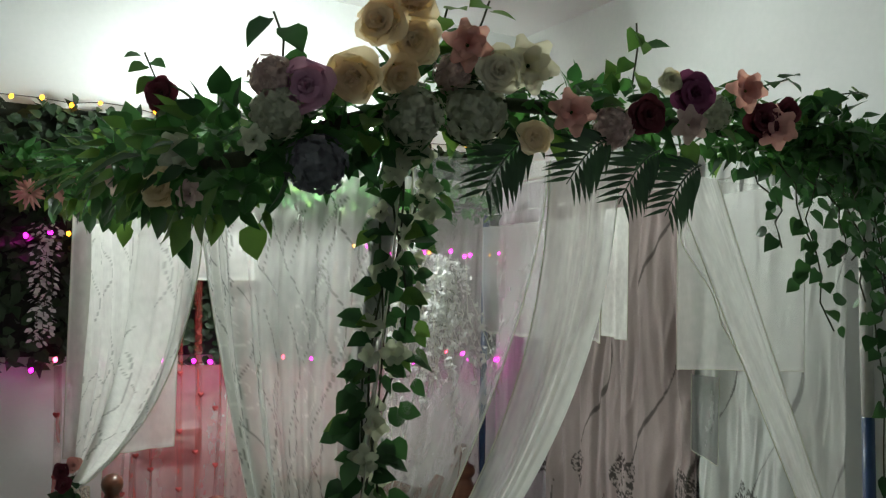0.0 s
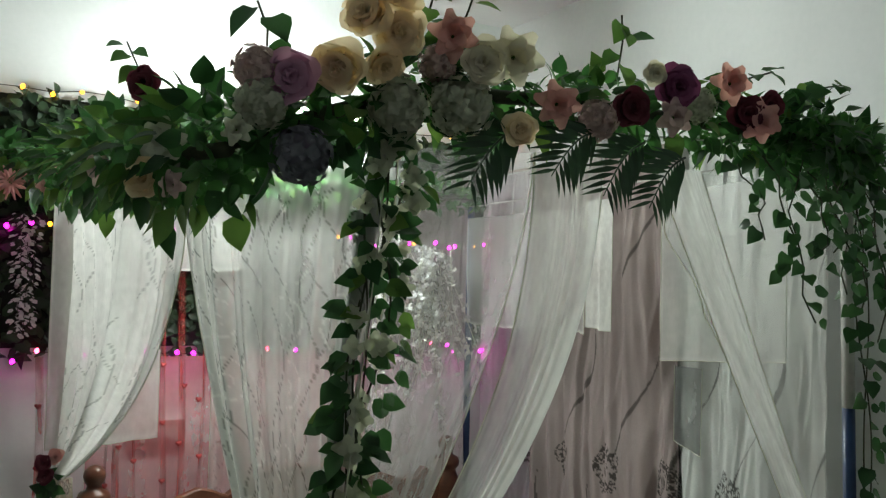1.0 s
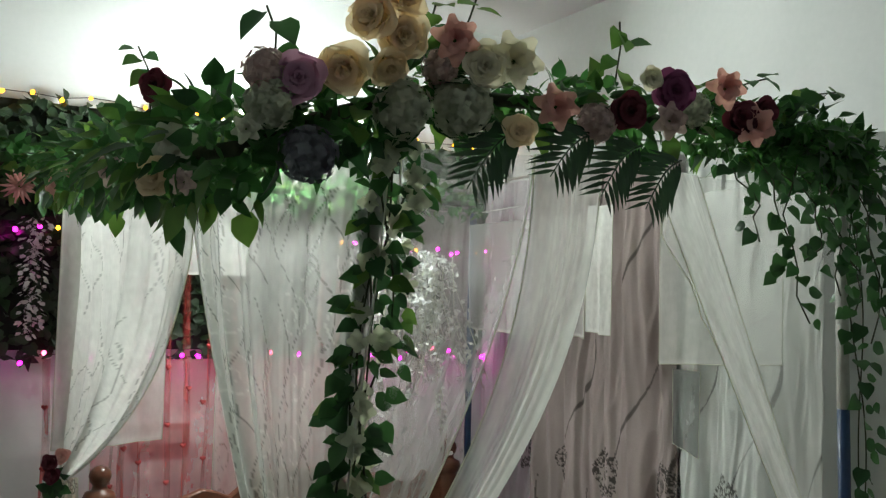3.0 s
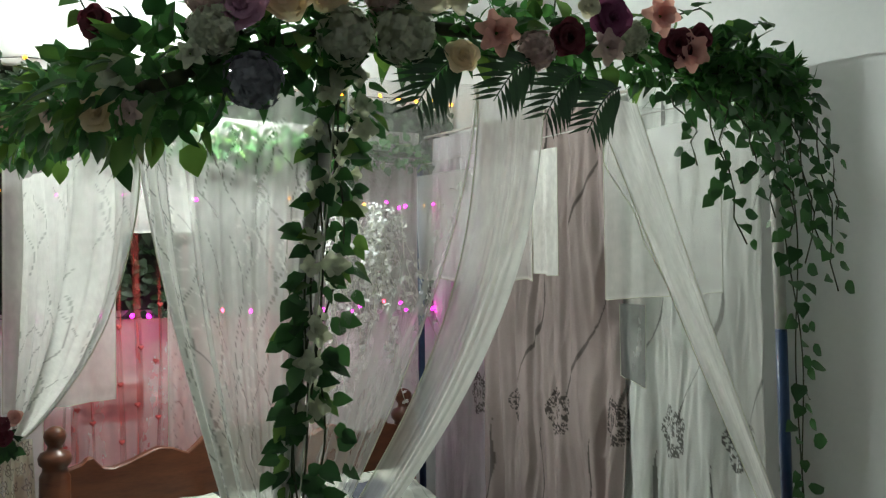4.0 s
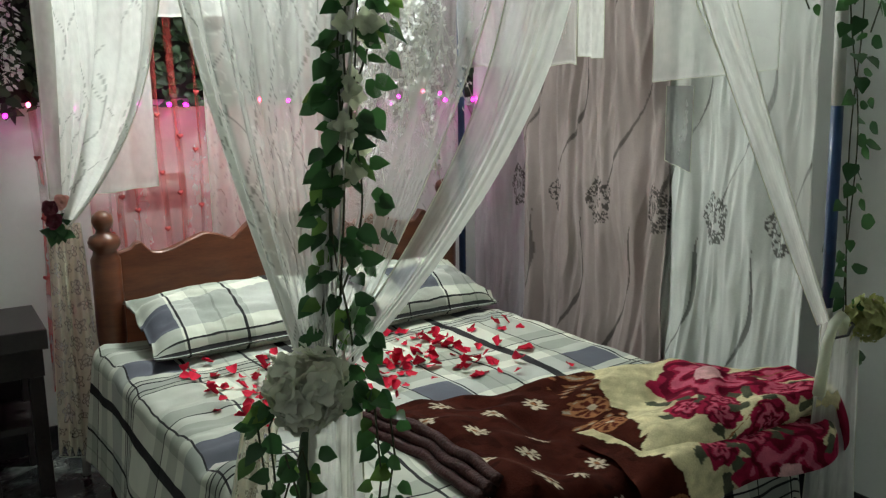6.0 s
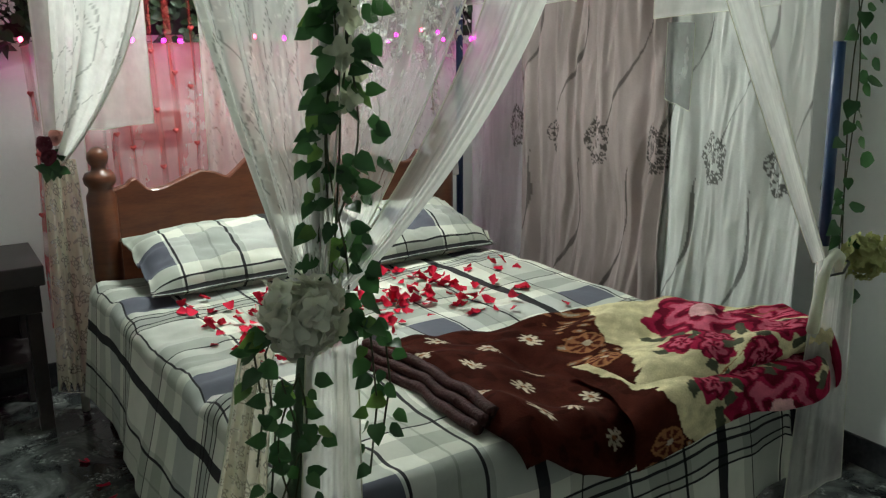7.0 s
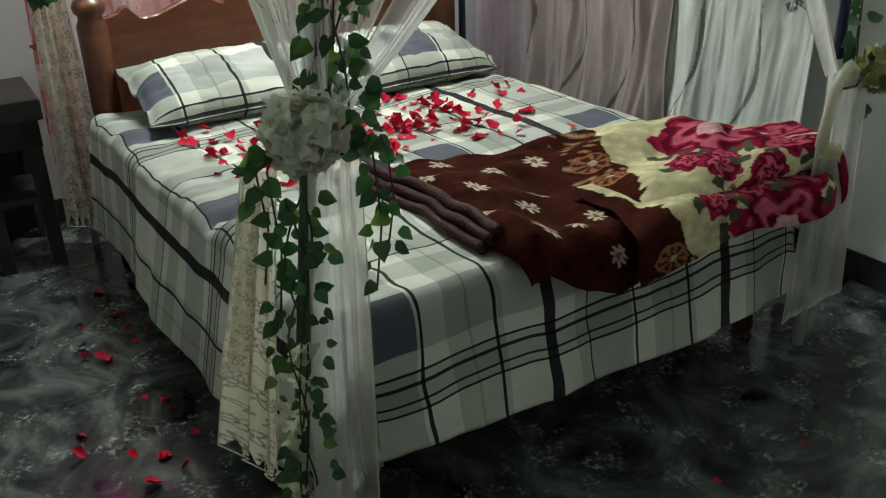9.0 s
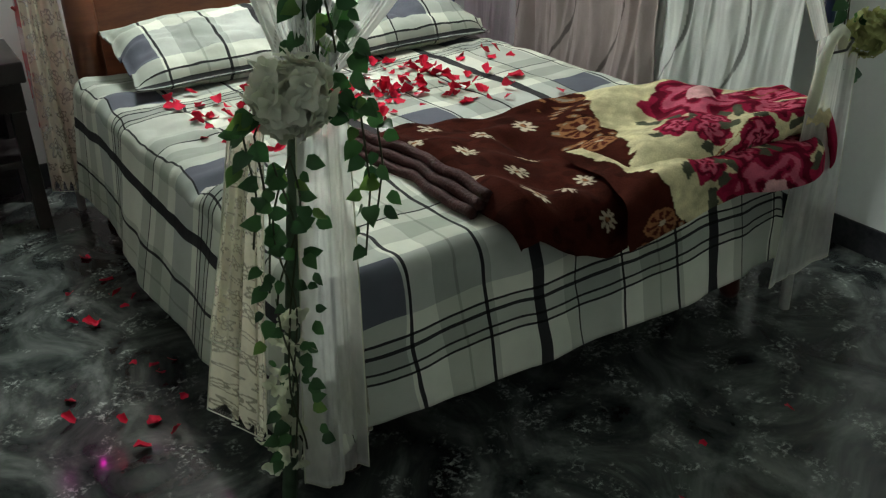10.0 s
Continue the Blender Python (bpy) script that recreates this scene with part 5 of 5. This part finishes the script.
def heart_curtain():
    base = thing("heart_string_curtain", (0.3, 2.3, 1.0), "red net string curtain with small hearts hanging on the wall", "curtain")
    rnd = random.Random(12)
    pts = heart_verts(0.014)
    n = len(pts)
    verts = [Vector(p) + Vector((0, -0.003, 0)) for p in pts] + [Vector(p) + Vector((0, 0.003, 0)) for p in pts]
    faces = [tuple(range(n)), tuple(reversed(range(n, 2 * n)))] + [(i, n + i, n + (i + 1) % n, (i + 1) % n) for i in range(n)]
    me = raw_mesh("heart", verts, faces)
    me.materials.append(M_HEART)
    for k, (x, w) in enumerate(((-0.135, 0.030), (0.13, 0.012), (0.175, 0.03), (0.24, 0.012), (0.345, 0.026), (0.415, 0.030), (0.50, 0.014), (0.56, 0.012), (0.61, 0.024), (1.02, 0.018), (1.12, 0.02), (1.22, 0.014))):
        z1 = 1.95 if k not in (0,) else 1.50
        one = cloth("ribbon", 5, 60, lambda U, V: (x + (U - 0.5) * w + 0.010 * np.sin(5 * V + k), 2.30 + 0.012 * np.cos(6 * U + 9 * V + k), z1 - V * (z1 - 0.35)), M_RIBBON, base, dens=lambda U, V: 0.45 + 0.3 * vnoise(k, U, V, 3, 16), tone=lambda U, V: np.ones_like(U))
        for j in range(5):
            z = 1.55 - 0.24 * j - 0.09 * (k % 3)
            if z < z1:
                mesh_ob("heart", me, None, base, m=Matrix.Translation((x + rnd.uniform(-0.012, 0.012), 2.288, z)) @ Matrix.Rotation(rnd.uniform(-0.3, 0.3), 4, "Y"))


heart_curtain()
hanging("pink_net", (0.05, 2.33, 1.49), (1.30, 2.33, 1.49), 0.4, 0.4, "pale pink net hanging behind the heart strings", 83, 0.46, 6.0, 0.02, (0, 1, 0), M_PINKNET, group="nets on the wall")


# ---- garlands and flowers ----
front = garland("front_garland", [(-0.10, 0.02, 2.06), (0.05, -0.02, 2.12), (0.25, -0.03, 2.19), (0.60, -0.02, 2.21), (1.00, 0.0, 2.22), (1.35, 0.02, 2.21), (1.70, 0.04, 2.20)], "thick artificial garland of dark leaves and mixed flowers", 5, 298, 760, 0.078, 0.28, 0.78, 0.15)
left = garland("side_garland", [(-0.12, -0.02, 2.04), (-0.14, 0.40, 2.07), (-0.15, 0.9, 2.11), (-0.15, 1.5, 2.16), (-0.15, 2.16, 2.22)], "leafy green artificial garland on the side rail", 6, 298, 760, 0.115, 0.5, 0.92, 0.25, blade=False)
back = garland("wall_garland", [(-1.0, 2.42, 2.30), (-0.6, 2.40, 2.28), (-0.2, 2.36, 2.26), (0.3, 2.38, 2.30)], "leafy green artificial garland along the hedge", 8, 160, 700, 0.12, 0.45, blade=False)

corner = garland("corner_foliage", [(1.22, 0.0, 2.22), (1.40, -0.02, 2.22), (1.56, 0.0, 2.21), (1.70, 0.03, 2.18)], "dense dark clump of artificial leaves at the far corner", 12, 90, 700, 0.10, 0.0, 0.72)
rear = garland("rear_garland", [(0.05, 2.12, 2.26), (0.6, 2.12, 2.24), (1.2, 2.12, 2.25), (1.74, 2.12, 2.24)], "thin green artificial garland on the rear rail", 14, 130, 500, 0.07, 0.4, 0.85, blade=False)

VIEW = Vector((-0.32, -0.9, -0.15))
ROSE = {k: rose_pieces(k, 0.062) for k in (1, 2, 3)}


PETALS = {}


def flower(parent, name, form, mat, at, d, scale, label, spin=0.0):
    """A calyx with its petals round it; a ready mesh is set as it is."""
    pose_ = facing(at, d, spin, scale)
    if isinstance(form, bpy.types.Mesh):
        me = form.copy()
        me.materials.clear()
        me.materials.append(mat)
        return mesh_ob(name, me, None, parent, label, pose_)
    key = (id(form), mat.name)
    if key not in PETALS:
        PETALS[key] = []
        shared = {}
        for v, f, m in form:
            if id(v) not in shared:
                shared[id(v)] = raw_mesh("petal", v, f)
                shared[id(v)].materials.append(mat)
            PETALS[key].append(shared[id(v)])
        core = lathe([(0.002, -0.030), (0.010, -0.022), (0.013, -0.010), (0.010, 0.004), (0.003, 0.010)], (0, 0, 0), 10)
        core.materials.append(M_LEAF_L)
        if name == "hydrangea":
            core = lathe([(0.003, -0.05), (0.036, -0.036), (0.052, 0), (0.036, 0.036), (0.003, 0.05)], (0, 0, 0), 14)
            core.materials.append(mat)
        PETALS[key].append(core)
    head = mesh_ob(name, PETALS[key][-1], None, parent, label, pose_)
    for me, (v, f, m) in zip(PETALS[key], form):
        mesh_ob("floret" if name == "hydrangea" else "petal", me, None, head, m=pose_ @ m)
    return head


for i, (x, z, s, dx, dz) in enumerate(((0.138, 2.260, 1.15, 0.1, -0.1), (0.088, 2.276, 1.15, -0.9, 0.35), (0.035, 2.190, 1.15, -0.5, -0.7), (0.112, 2.205, 0.9, 0.3, -0.8), (0.132, 2.312, 1.1, 0.1, 1.0))):
    flower(front, "rose", ROSE[1 + i % 3], M_PEACH, (x, -0.13, z), VIEW + Vector((dx, 0, dz)), s * 0.74, "large peach artificial rose", i * 1.3)
flower(front, "rose", ROSE[2], M_WHITEF, (0.310, -0.14, 2.228), VIEW, 0.76, "ivory rose", 1.0)
flower(front, "rose", ROSE[3], M_PEACH, (0.395, -0.14, 2.115), VIEW, 0.58, "small yellow-peach rose", 2.0)
LILY = {k: lily_pieces(k, 0.07) for k in (1, 2)}
for x, z, mat, s, lab in ((0.385, 2.25, M_WHITEF, 1.05, "cream lily"), (0.252, 2.268, M_PINKF, 0.85, "dusty pink lily"), (0.49, 2.175, M_PINKF, 0.85, "dusty pink lily"), (-0.14, 2.055, M_HYDG, 0.45, "cream lily"), (0.97, 2.28, M_PINKF, 0.85, "pink lily"), (1.065, 2.208, M_PINKF, 0.95, "pink lily"), (0.80, 2.185, M_HYDP, 0.75, "faded tan lily")):
    flower(front, "lily", LILY[1 + int(x * 100) % 2], mat, (x, -0.13, z), VIEW + Vector((0, 0, 0.1)), s * 0.85, lab, x * 9)
HYDM = {k: hydrangea_pieces(k, 0.075) for k in (1, 2)}
for x, z, mat, s, lab in ((0.29, 2.155, M_HYDG, 0.95, "grey-green hydrangea"), (0.16, 2.135, M_HYDG, 0.85, "grey-green hydrangea"), (-0.10, 2.165, M_HYDP, 0.6, "dusty pink hydrangea"), (-0.09, 2.11, M_HYDG, 0.68, "pale green hydrangea"), (-0.02, 2.03, M_HYDD, 0.78, "slate blue hydrangea"), (0.62, 2.165, M_HYDP, 0.65, "dusty mauve hydrangea"), (0.91, 2.23, M_HYDG, 0.6, "cream hydrangea"), (0.24, 2.22, M_HYDP, 0.55, "dusty pink hydrangea")):
    flower(front, "hydrangea", HYDM[1 + int(abs(x) * 100) % 2], mat, (x, -0.10, z), VIEW, s, lab, x * 7)
for x, z, mat, s, lab in ((-0.05, 2.155, M_PURPLE, 0.78, "orchid purple peony"), (0.815, 2.255, M_PLUM, 0.85, "plum rose"), (0.69, 2.195, M_BURG, 0.7, "burgundy rose"), (1.03, 2.225, M_BURG, 0.75, "burgundy rose"), (1.11, 2.25, M_BURG, 0.6, "burgundy rose"), (0.755, 2.275, M_WHITEF, 0.45, "small yellow-cream rose")):
    flower(front, "rose", ROSE[1 + int(abs(x) * 100) % 3], mat, (x, -0.12, z), VIEW, s, lab, x * 5)
for y, z, mat, s, kind in ((0.25, 2.01, M_PEACH, 0.75, "rose"), (0.70, 2.08, M_HYDP, 0.8, "lily"), (0.30, 2.20, M_BURG, 0.6, "rose"), (0.05, 1.98, M_HYDP, 0.4, "lily"), (1.6, 2.12, M_PINKF, 0.9, "lily"), (0.12, 2.06, M_HYDG, 0.7, "lily")):
    flower(left, kind, ROSE[1] if kind == "rose" else LILY[1], mat, (-0.19, y, z), Vector((-0.7, -0.75, 0)), s, "artificial flower on the side garland", y * 7)
flower(back, "daisy", lily_pieces(9, 0.075, 13, 0.22, 0.1), M_PINKF, (-0.27, 2.26, 2.17), Vector((-0.1, -1, 0)), 0.9, "pink daisy")
for base_, tip_, s in (((0.43, -0.10, 2.13), (0.27, -0.16, 1.99), 1), ((0.62, -0.10, 2.14), (0.46, -0.16, 2.03), 2), ((0.75, -0.10, 2.13), (0.58, -0.17, 2.0), 3), ((0.87, -0.10, 2.11), (0.71, -0.16, 1.985), 4)):
    frond(front, base_, tip_, s, 0.095)
for s, (a, b) in enumerate((((0.30, -0.05, 2.27), (0.33, -0.08, 2.38)), ((0.74, -0.02, 2.27), (0.70, -0.08, 2.40)), ((0.22, -0.04, 2.25), (0.25, -0.06, 2.36)), ((-0.05, 0.0, 2.18), (-0.08, -0.03, 2.30)), ((1.02, 0.0, 2.26), (1.22, -0.04, 2.36)), ((1.25, 0.0, 2.28), (1.55, 0.0, 2.38)), ((-0.16, 0.50, 2.18), (-0.17, 0.62, 2.36)))):
    a, b = Vector(a), Vector(b)
    vine(front if s != 6 else left, [a, a.lerp(b, 0.5) + Vector((0.01, 0, 0.02)), b], 100 + s, 0.022, 0.95, 0.35, 0.02)
for s, (x, y, z, ln, dx) in enumerate(((1.18, -0.05, 2.15, 0.30, 0.06), (1.30, -0.06, 2.15, 0.40, -0.05), (1.40, -0.05, 2.12, 0.30, 0.05), (1.08, -0.06, 2.12, 0.18, 0.05), (1.50, -0.02, 2.12, 0.35, 0.08), (1.24, -0.08, 2.12, 0.22, 0.10), (1.56, -0.05, 2.12, 0.42, 0.05), (1.63, -0.05, 2.12, 0.36, -0.04), (1.70, -0.04, 2.12, 0.50, 0.02), (1.46, -0.07, 2.12, 0.24, -0.04), (1.66, -0.06, 2.10, 0.28, 0.06), (1.34, -0.07, 2.12, 0.20, 0.06))):
    pts = [(x + dx * math.sin(3.0 * k / 6) + 0.02 * math.sin(k * 1.9 + s), y - 0.01 * k, z - ln * k / 6) for k in range(7)]
    vine(front, pts, 130 + s, 0.03, 0.72, 0.0, 0.028, (1, 0, 0))


def post_ivy(name, a, b, label, seed, strands, spacing, size, pale, turn=0.045, sides=(1, 0, 0)):
    base = thing(name, a, label, "ivy")
    for k in range(strands):
        pts = []
        for i in range(30):
            t = i / 29
            p = Vector(a).lerp(Vector(b), t)
            ang = 9 * t + k * 2.4 + seed
            r = turn * (0.6 + 0.4 * math.sin(5 * t + k))
            pts.append(p + Vector((r * math.cos(ang), -0.025 + 0.4 * r * math.sin(ang), 0)))
        vine(base, pts, seed * 10 + k, spacing, size, pale, 0.035, sides)
    return base


post_ivy("ivy_vine", FL1 + Vector((0.01, 0, 0)), (0.055, -0.02, 1.0), "dark green artificial ivy wound round the near post", 3, 5, 0.025, 0.70, 0.18)
post_ivy("ivy_vine", (-0.03, -0.075, 0.95), (-0.080, -0.075, 0.30), "dark green artificial ivy with white blossoms below the flowers", 5, 3, 0.034, 0.54, 0.05, 0.03)
post_ivy("ivy_vine", FR1 + Vector((0.02, 0, -0.05)), FR0 + Vector((0.03, 0, 0.75)), "dark green artificial ivy trailing down the far post", 7, 2, 0.05, 0.85, 0.0, 0.03)
side_ivy = thing("ivy_vine", (0.14, -0.08, 1.0), "small ivy sprig hanging beside the flowers", "ivy")
for k, (x, ln) in enumerate(((0.13, 0.30), (0.16, 0.22), (-0.10, 0.22), (-0.08, 0.32))):
    vine(side_ivy, [(x * 0.6, -0.08, 1.05), (x, -0.09, 1.0), (x + 0.01, -0.09, 1.0 - ln / 2), (x - 0.005, -0.08, 1.0 - ln)], 300 + k, 0.026, 0.66, 0.15, 0.022, (1, 0, 0))

rnd = random.Random(77)
white_pieces = []
for i in range(38):
    t = rnd.random()
    p = FL1.lerp(Vector((0.01, -0.01, 0.98)), 0.05 + 0.6 * t) + Vector((rnd.uniform(-0.02, 0.07), -0.05 + rnd.uniform(-0.02, 0.03), 0))
    white_pieces += [(v, f, facing(p, (rnd.gauss(0, 0.5) - 0.3, -1, rnd.gauss(0, 0.4)), 0, 1) @ k) for v, f, k in floret_pieces(0.026, rnd)]
for i in range(26):
    t = rnd.random()
    p = Vector((-0.04, -0.08, 0.66)).lerp(Vector((-0.095, -0.07, 0.25)), t) + Vector((rnd.uniform(-0.03, 0.03), rnd.uniform(-0.02, 0.02), 0))
    white_pieces += [(v, f, facing(p, (rnd.gauss(0, 0.5) - 0.3, -1, rnd.gauss(0, 0.4)), 0, 1) @ k) for v, f, k in floret_pieces(0.024, rnd)]
blossoms = mesh_ob("blossom_spray", joined(white_pieces), M_HYDG)
tagged(blossoms, "small grey-white artificial blossoms scattered on the near post", "flowers", kind="stuff")


def blossom_branch(at, seed):
    base = thing("blossom_branch", at, "white artificial blossom branches hanging inside the canopy", "flowers")
    rnd = random.Random(seed)
    pieces = []
    for k in range(12):
        a = Vector(at) + Vector((rnd.uniform(-0.08, 0.08), rnd.uniform(-0.05, 0.05), 0))
        b = a + Vector((rnd.uniform(-0.16, 0.26), rnd.uniform(-0.1, 0.05), -rnd.uniform(0.3, 0.75)))
        mid = a.lerp(b, 0.5) + Vector((rnd.uniform(-0.1, 0.1), 0, 0.05))
        pts = [a, mid, b]
        mesh_ob("twig", tube_mesh(pts, 0.0022, 4), M_TULLEHEM, base)
        for i in range(26):
            p, d = on_path(pts, rnd.random())
            o = Vector((rnd.gauss(0, 1), rnd.gauss(0, 1), rnd.gauss(0, 1))).normalized()
            pieces += [(v, f, facing(p + o * 0.022, o, rnd.uniform(0, 6)) @ m) for v, f, m in floret_pieces(0.017, rnd)]
    tagged(mesh_ob("blossom", joined(pieces), M_WISTERIA, base), kind="stuff")


blossom_branch((1.20, 1.98, 2.10), 21)
blossom_branch((1.42, 1.96, 1.98), 23)
blossom_branch((1.32, 2.02, 1.80), 27)


def hydrangea(at, R, mat, label, seed, n, size):
    base = thing("hydrangea", at, label, "flower")
    rnd = random.Random(seed)
    me = joined(floret_pieces(size, rnd))
    me2 = joined(floret_pieces(size, random.Random(seed + 1)))
    for k in (me, me2):
        k.materials.append(mat)
    core = lathe([(0.004, -R * 0.62), (R * 0.45, -R * 0.45), (R * 0.62, 0), (R * 0.45, R * 0.45), (0.004, R * 0.62)], at, 14)
    mesh_ob("core", core, mat, base)
    for d, p in ball_places(n, R * 0.85, seed):
        mesh_ob("floret", me if rnd.random() < 0.5 else me2, None, base, m=facing(Vector(at) + Vector((p.x, p.y * 0.8, p.z * 0.95)) * rnd.uniform(0.74, 1.14), d + Vector([rnd.gauss(0, 0.55) for _ in range(3)]), rnd.uniform(0, 6), rnd.uniform(0.75, 1.2)))


hydrangea((-0.012, -0.11, 1.065), 0.070, M_HYD, "large cream artificial hydrangea tied to the near post", 5, 70, 0.036)
hydrangea((1.745, -0.04, 0.90), 0.075, M_HYDY, "yellow-green artificial hydrangea tied to the far post", 6, 60, 0.024)


def head_posy():
    base = thing("head_posy", (-0.13, 2.02, 1.10), "small dark red flowers with leaves tied to the head post", "flowers")
    for k, (dx, dz, mat) in enumerate(((-0.02, 0.05, M_BURG), (0.02, 0.07, M_PINKF), (-0.01, 0.0, M_BURG))):
        flower(base, "rose", ROSE[1 + k], mat, (-0.125 + dx, 1.99, 1.10 + dz), (-0.2, -1, 0.1), 0.5, "dark red rose")
    rnd = random.Random(4)
    for i in range(12):
        add_leaf("ivy", along((-0.125 + rnd.uniform(-0.03, 0.03), 2.0, 1.09 + rnd.uniform(-0.05, 0.05)), (rnd.uniform(-1, 1), -0.3, rnd.uniform(-1, 0.4)), (0, -1, 0.3), 0, 0.8), base)


head_posy()


# ---- rose petals ----
def petals():
    shapes = []
    for k in range(4):
        v, f = petal_grid(0.034 + 0.004 * k, 0.040, 0.35 + 0.2 * k, 0.5, 0.5, 5, True)
        me = raw_mesh("petal", v, f)
        me.materials.append(M_PETAL)
        shapes.append(me)
    rnd = random.Random(15)
    spots = []
    for i in range(420):
        if len(spots) >= 190:
            break
        if rnd.random() < 0.72:
            p = Vector((rnd.gauss(0.92, 0.25), rnd.gauss(1.15, 0.20)))
            if spots and rnd.random() < 0.35:
                p = Vector(spots[-1][:2]) + Vector((rnd.gauss(0, 0.018), rnd.gauss(0, 0.018)))
        else:
            p = Vector((rnd.gauss(0.30, 0.12), rnd.gauss(1.15, 0.25)))
        if 0.12 < p.x < 1.5 and 0.80 < p.y < 1.55:
            spots.append((p.x, p.y, BZ + 0.012, "fallen red rose petal lying on the plaid bed sheet", "petals on the bed"))
    for x, y in ((-0.21, 0.50), (-0.23, 0.60), (-0.215, 0.585), (-0.11, 1.30), (-0.13, 1.28), (-0.12, 1.40), (-0.17, 1.50), (-0.30, 0.62), (-0.40, 0.80), (-0.42, 0.70), (-0.14, 0.86), (-0.16, 0.82), (-0.15, 0.80), (-0.10, 0.85), (-0.20, 0.92), (-0.25, 1.20), (-0.24, 1.22), (-0.30, 1.24), (-0.29, 1.45), (-0.12, 0.66), (0.95, -0.30), (0.75, -0.42), (1.25, -0.35), (-0.27, 0.48), (-0.16, 1.7)):
        spots.append((x, y, 0.006, "fallen red rose petal lying on the black marble floor", "petals on the floor"))
    for x, y, z, label, group in spots:
        m = Matrix.Translation((x, y, z)) @ Euler((rnd.uniform(-0.7, 0.7), rnd.uniform(-0.7, 0.7), rnd.uniform(0, 6.28))).to_matrix().to_4x4() @ Matrix.Scale(rnd.uniform(0.65, 1.2), 4)
        tagged(mesh_ob("rose_petal", rnd.choice(shapes), None, None, m=m), label, "petal", group)


petals()
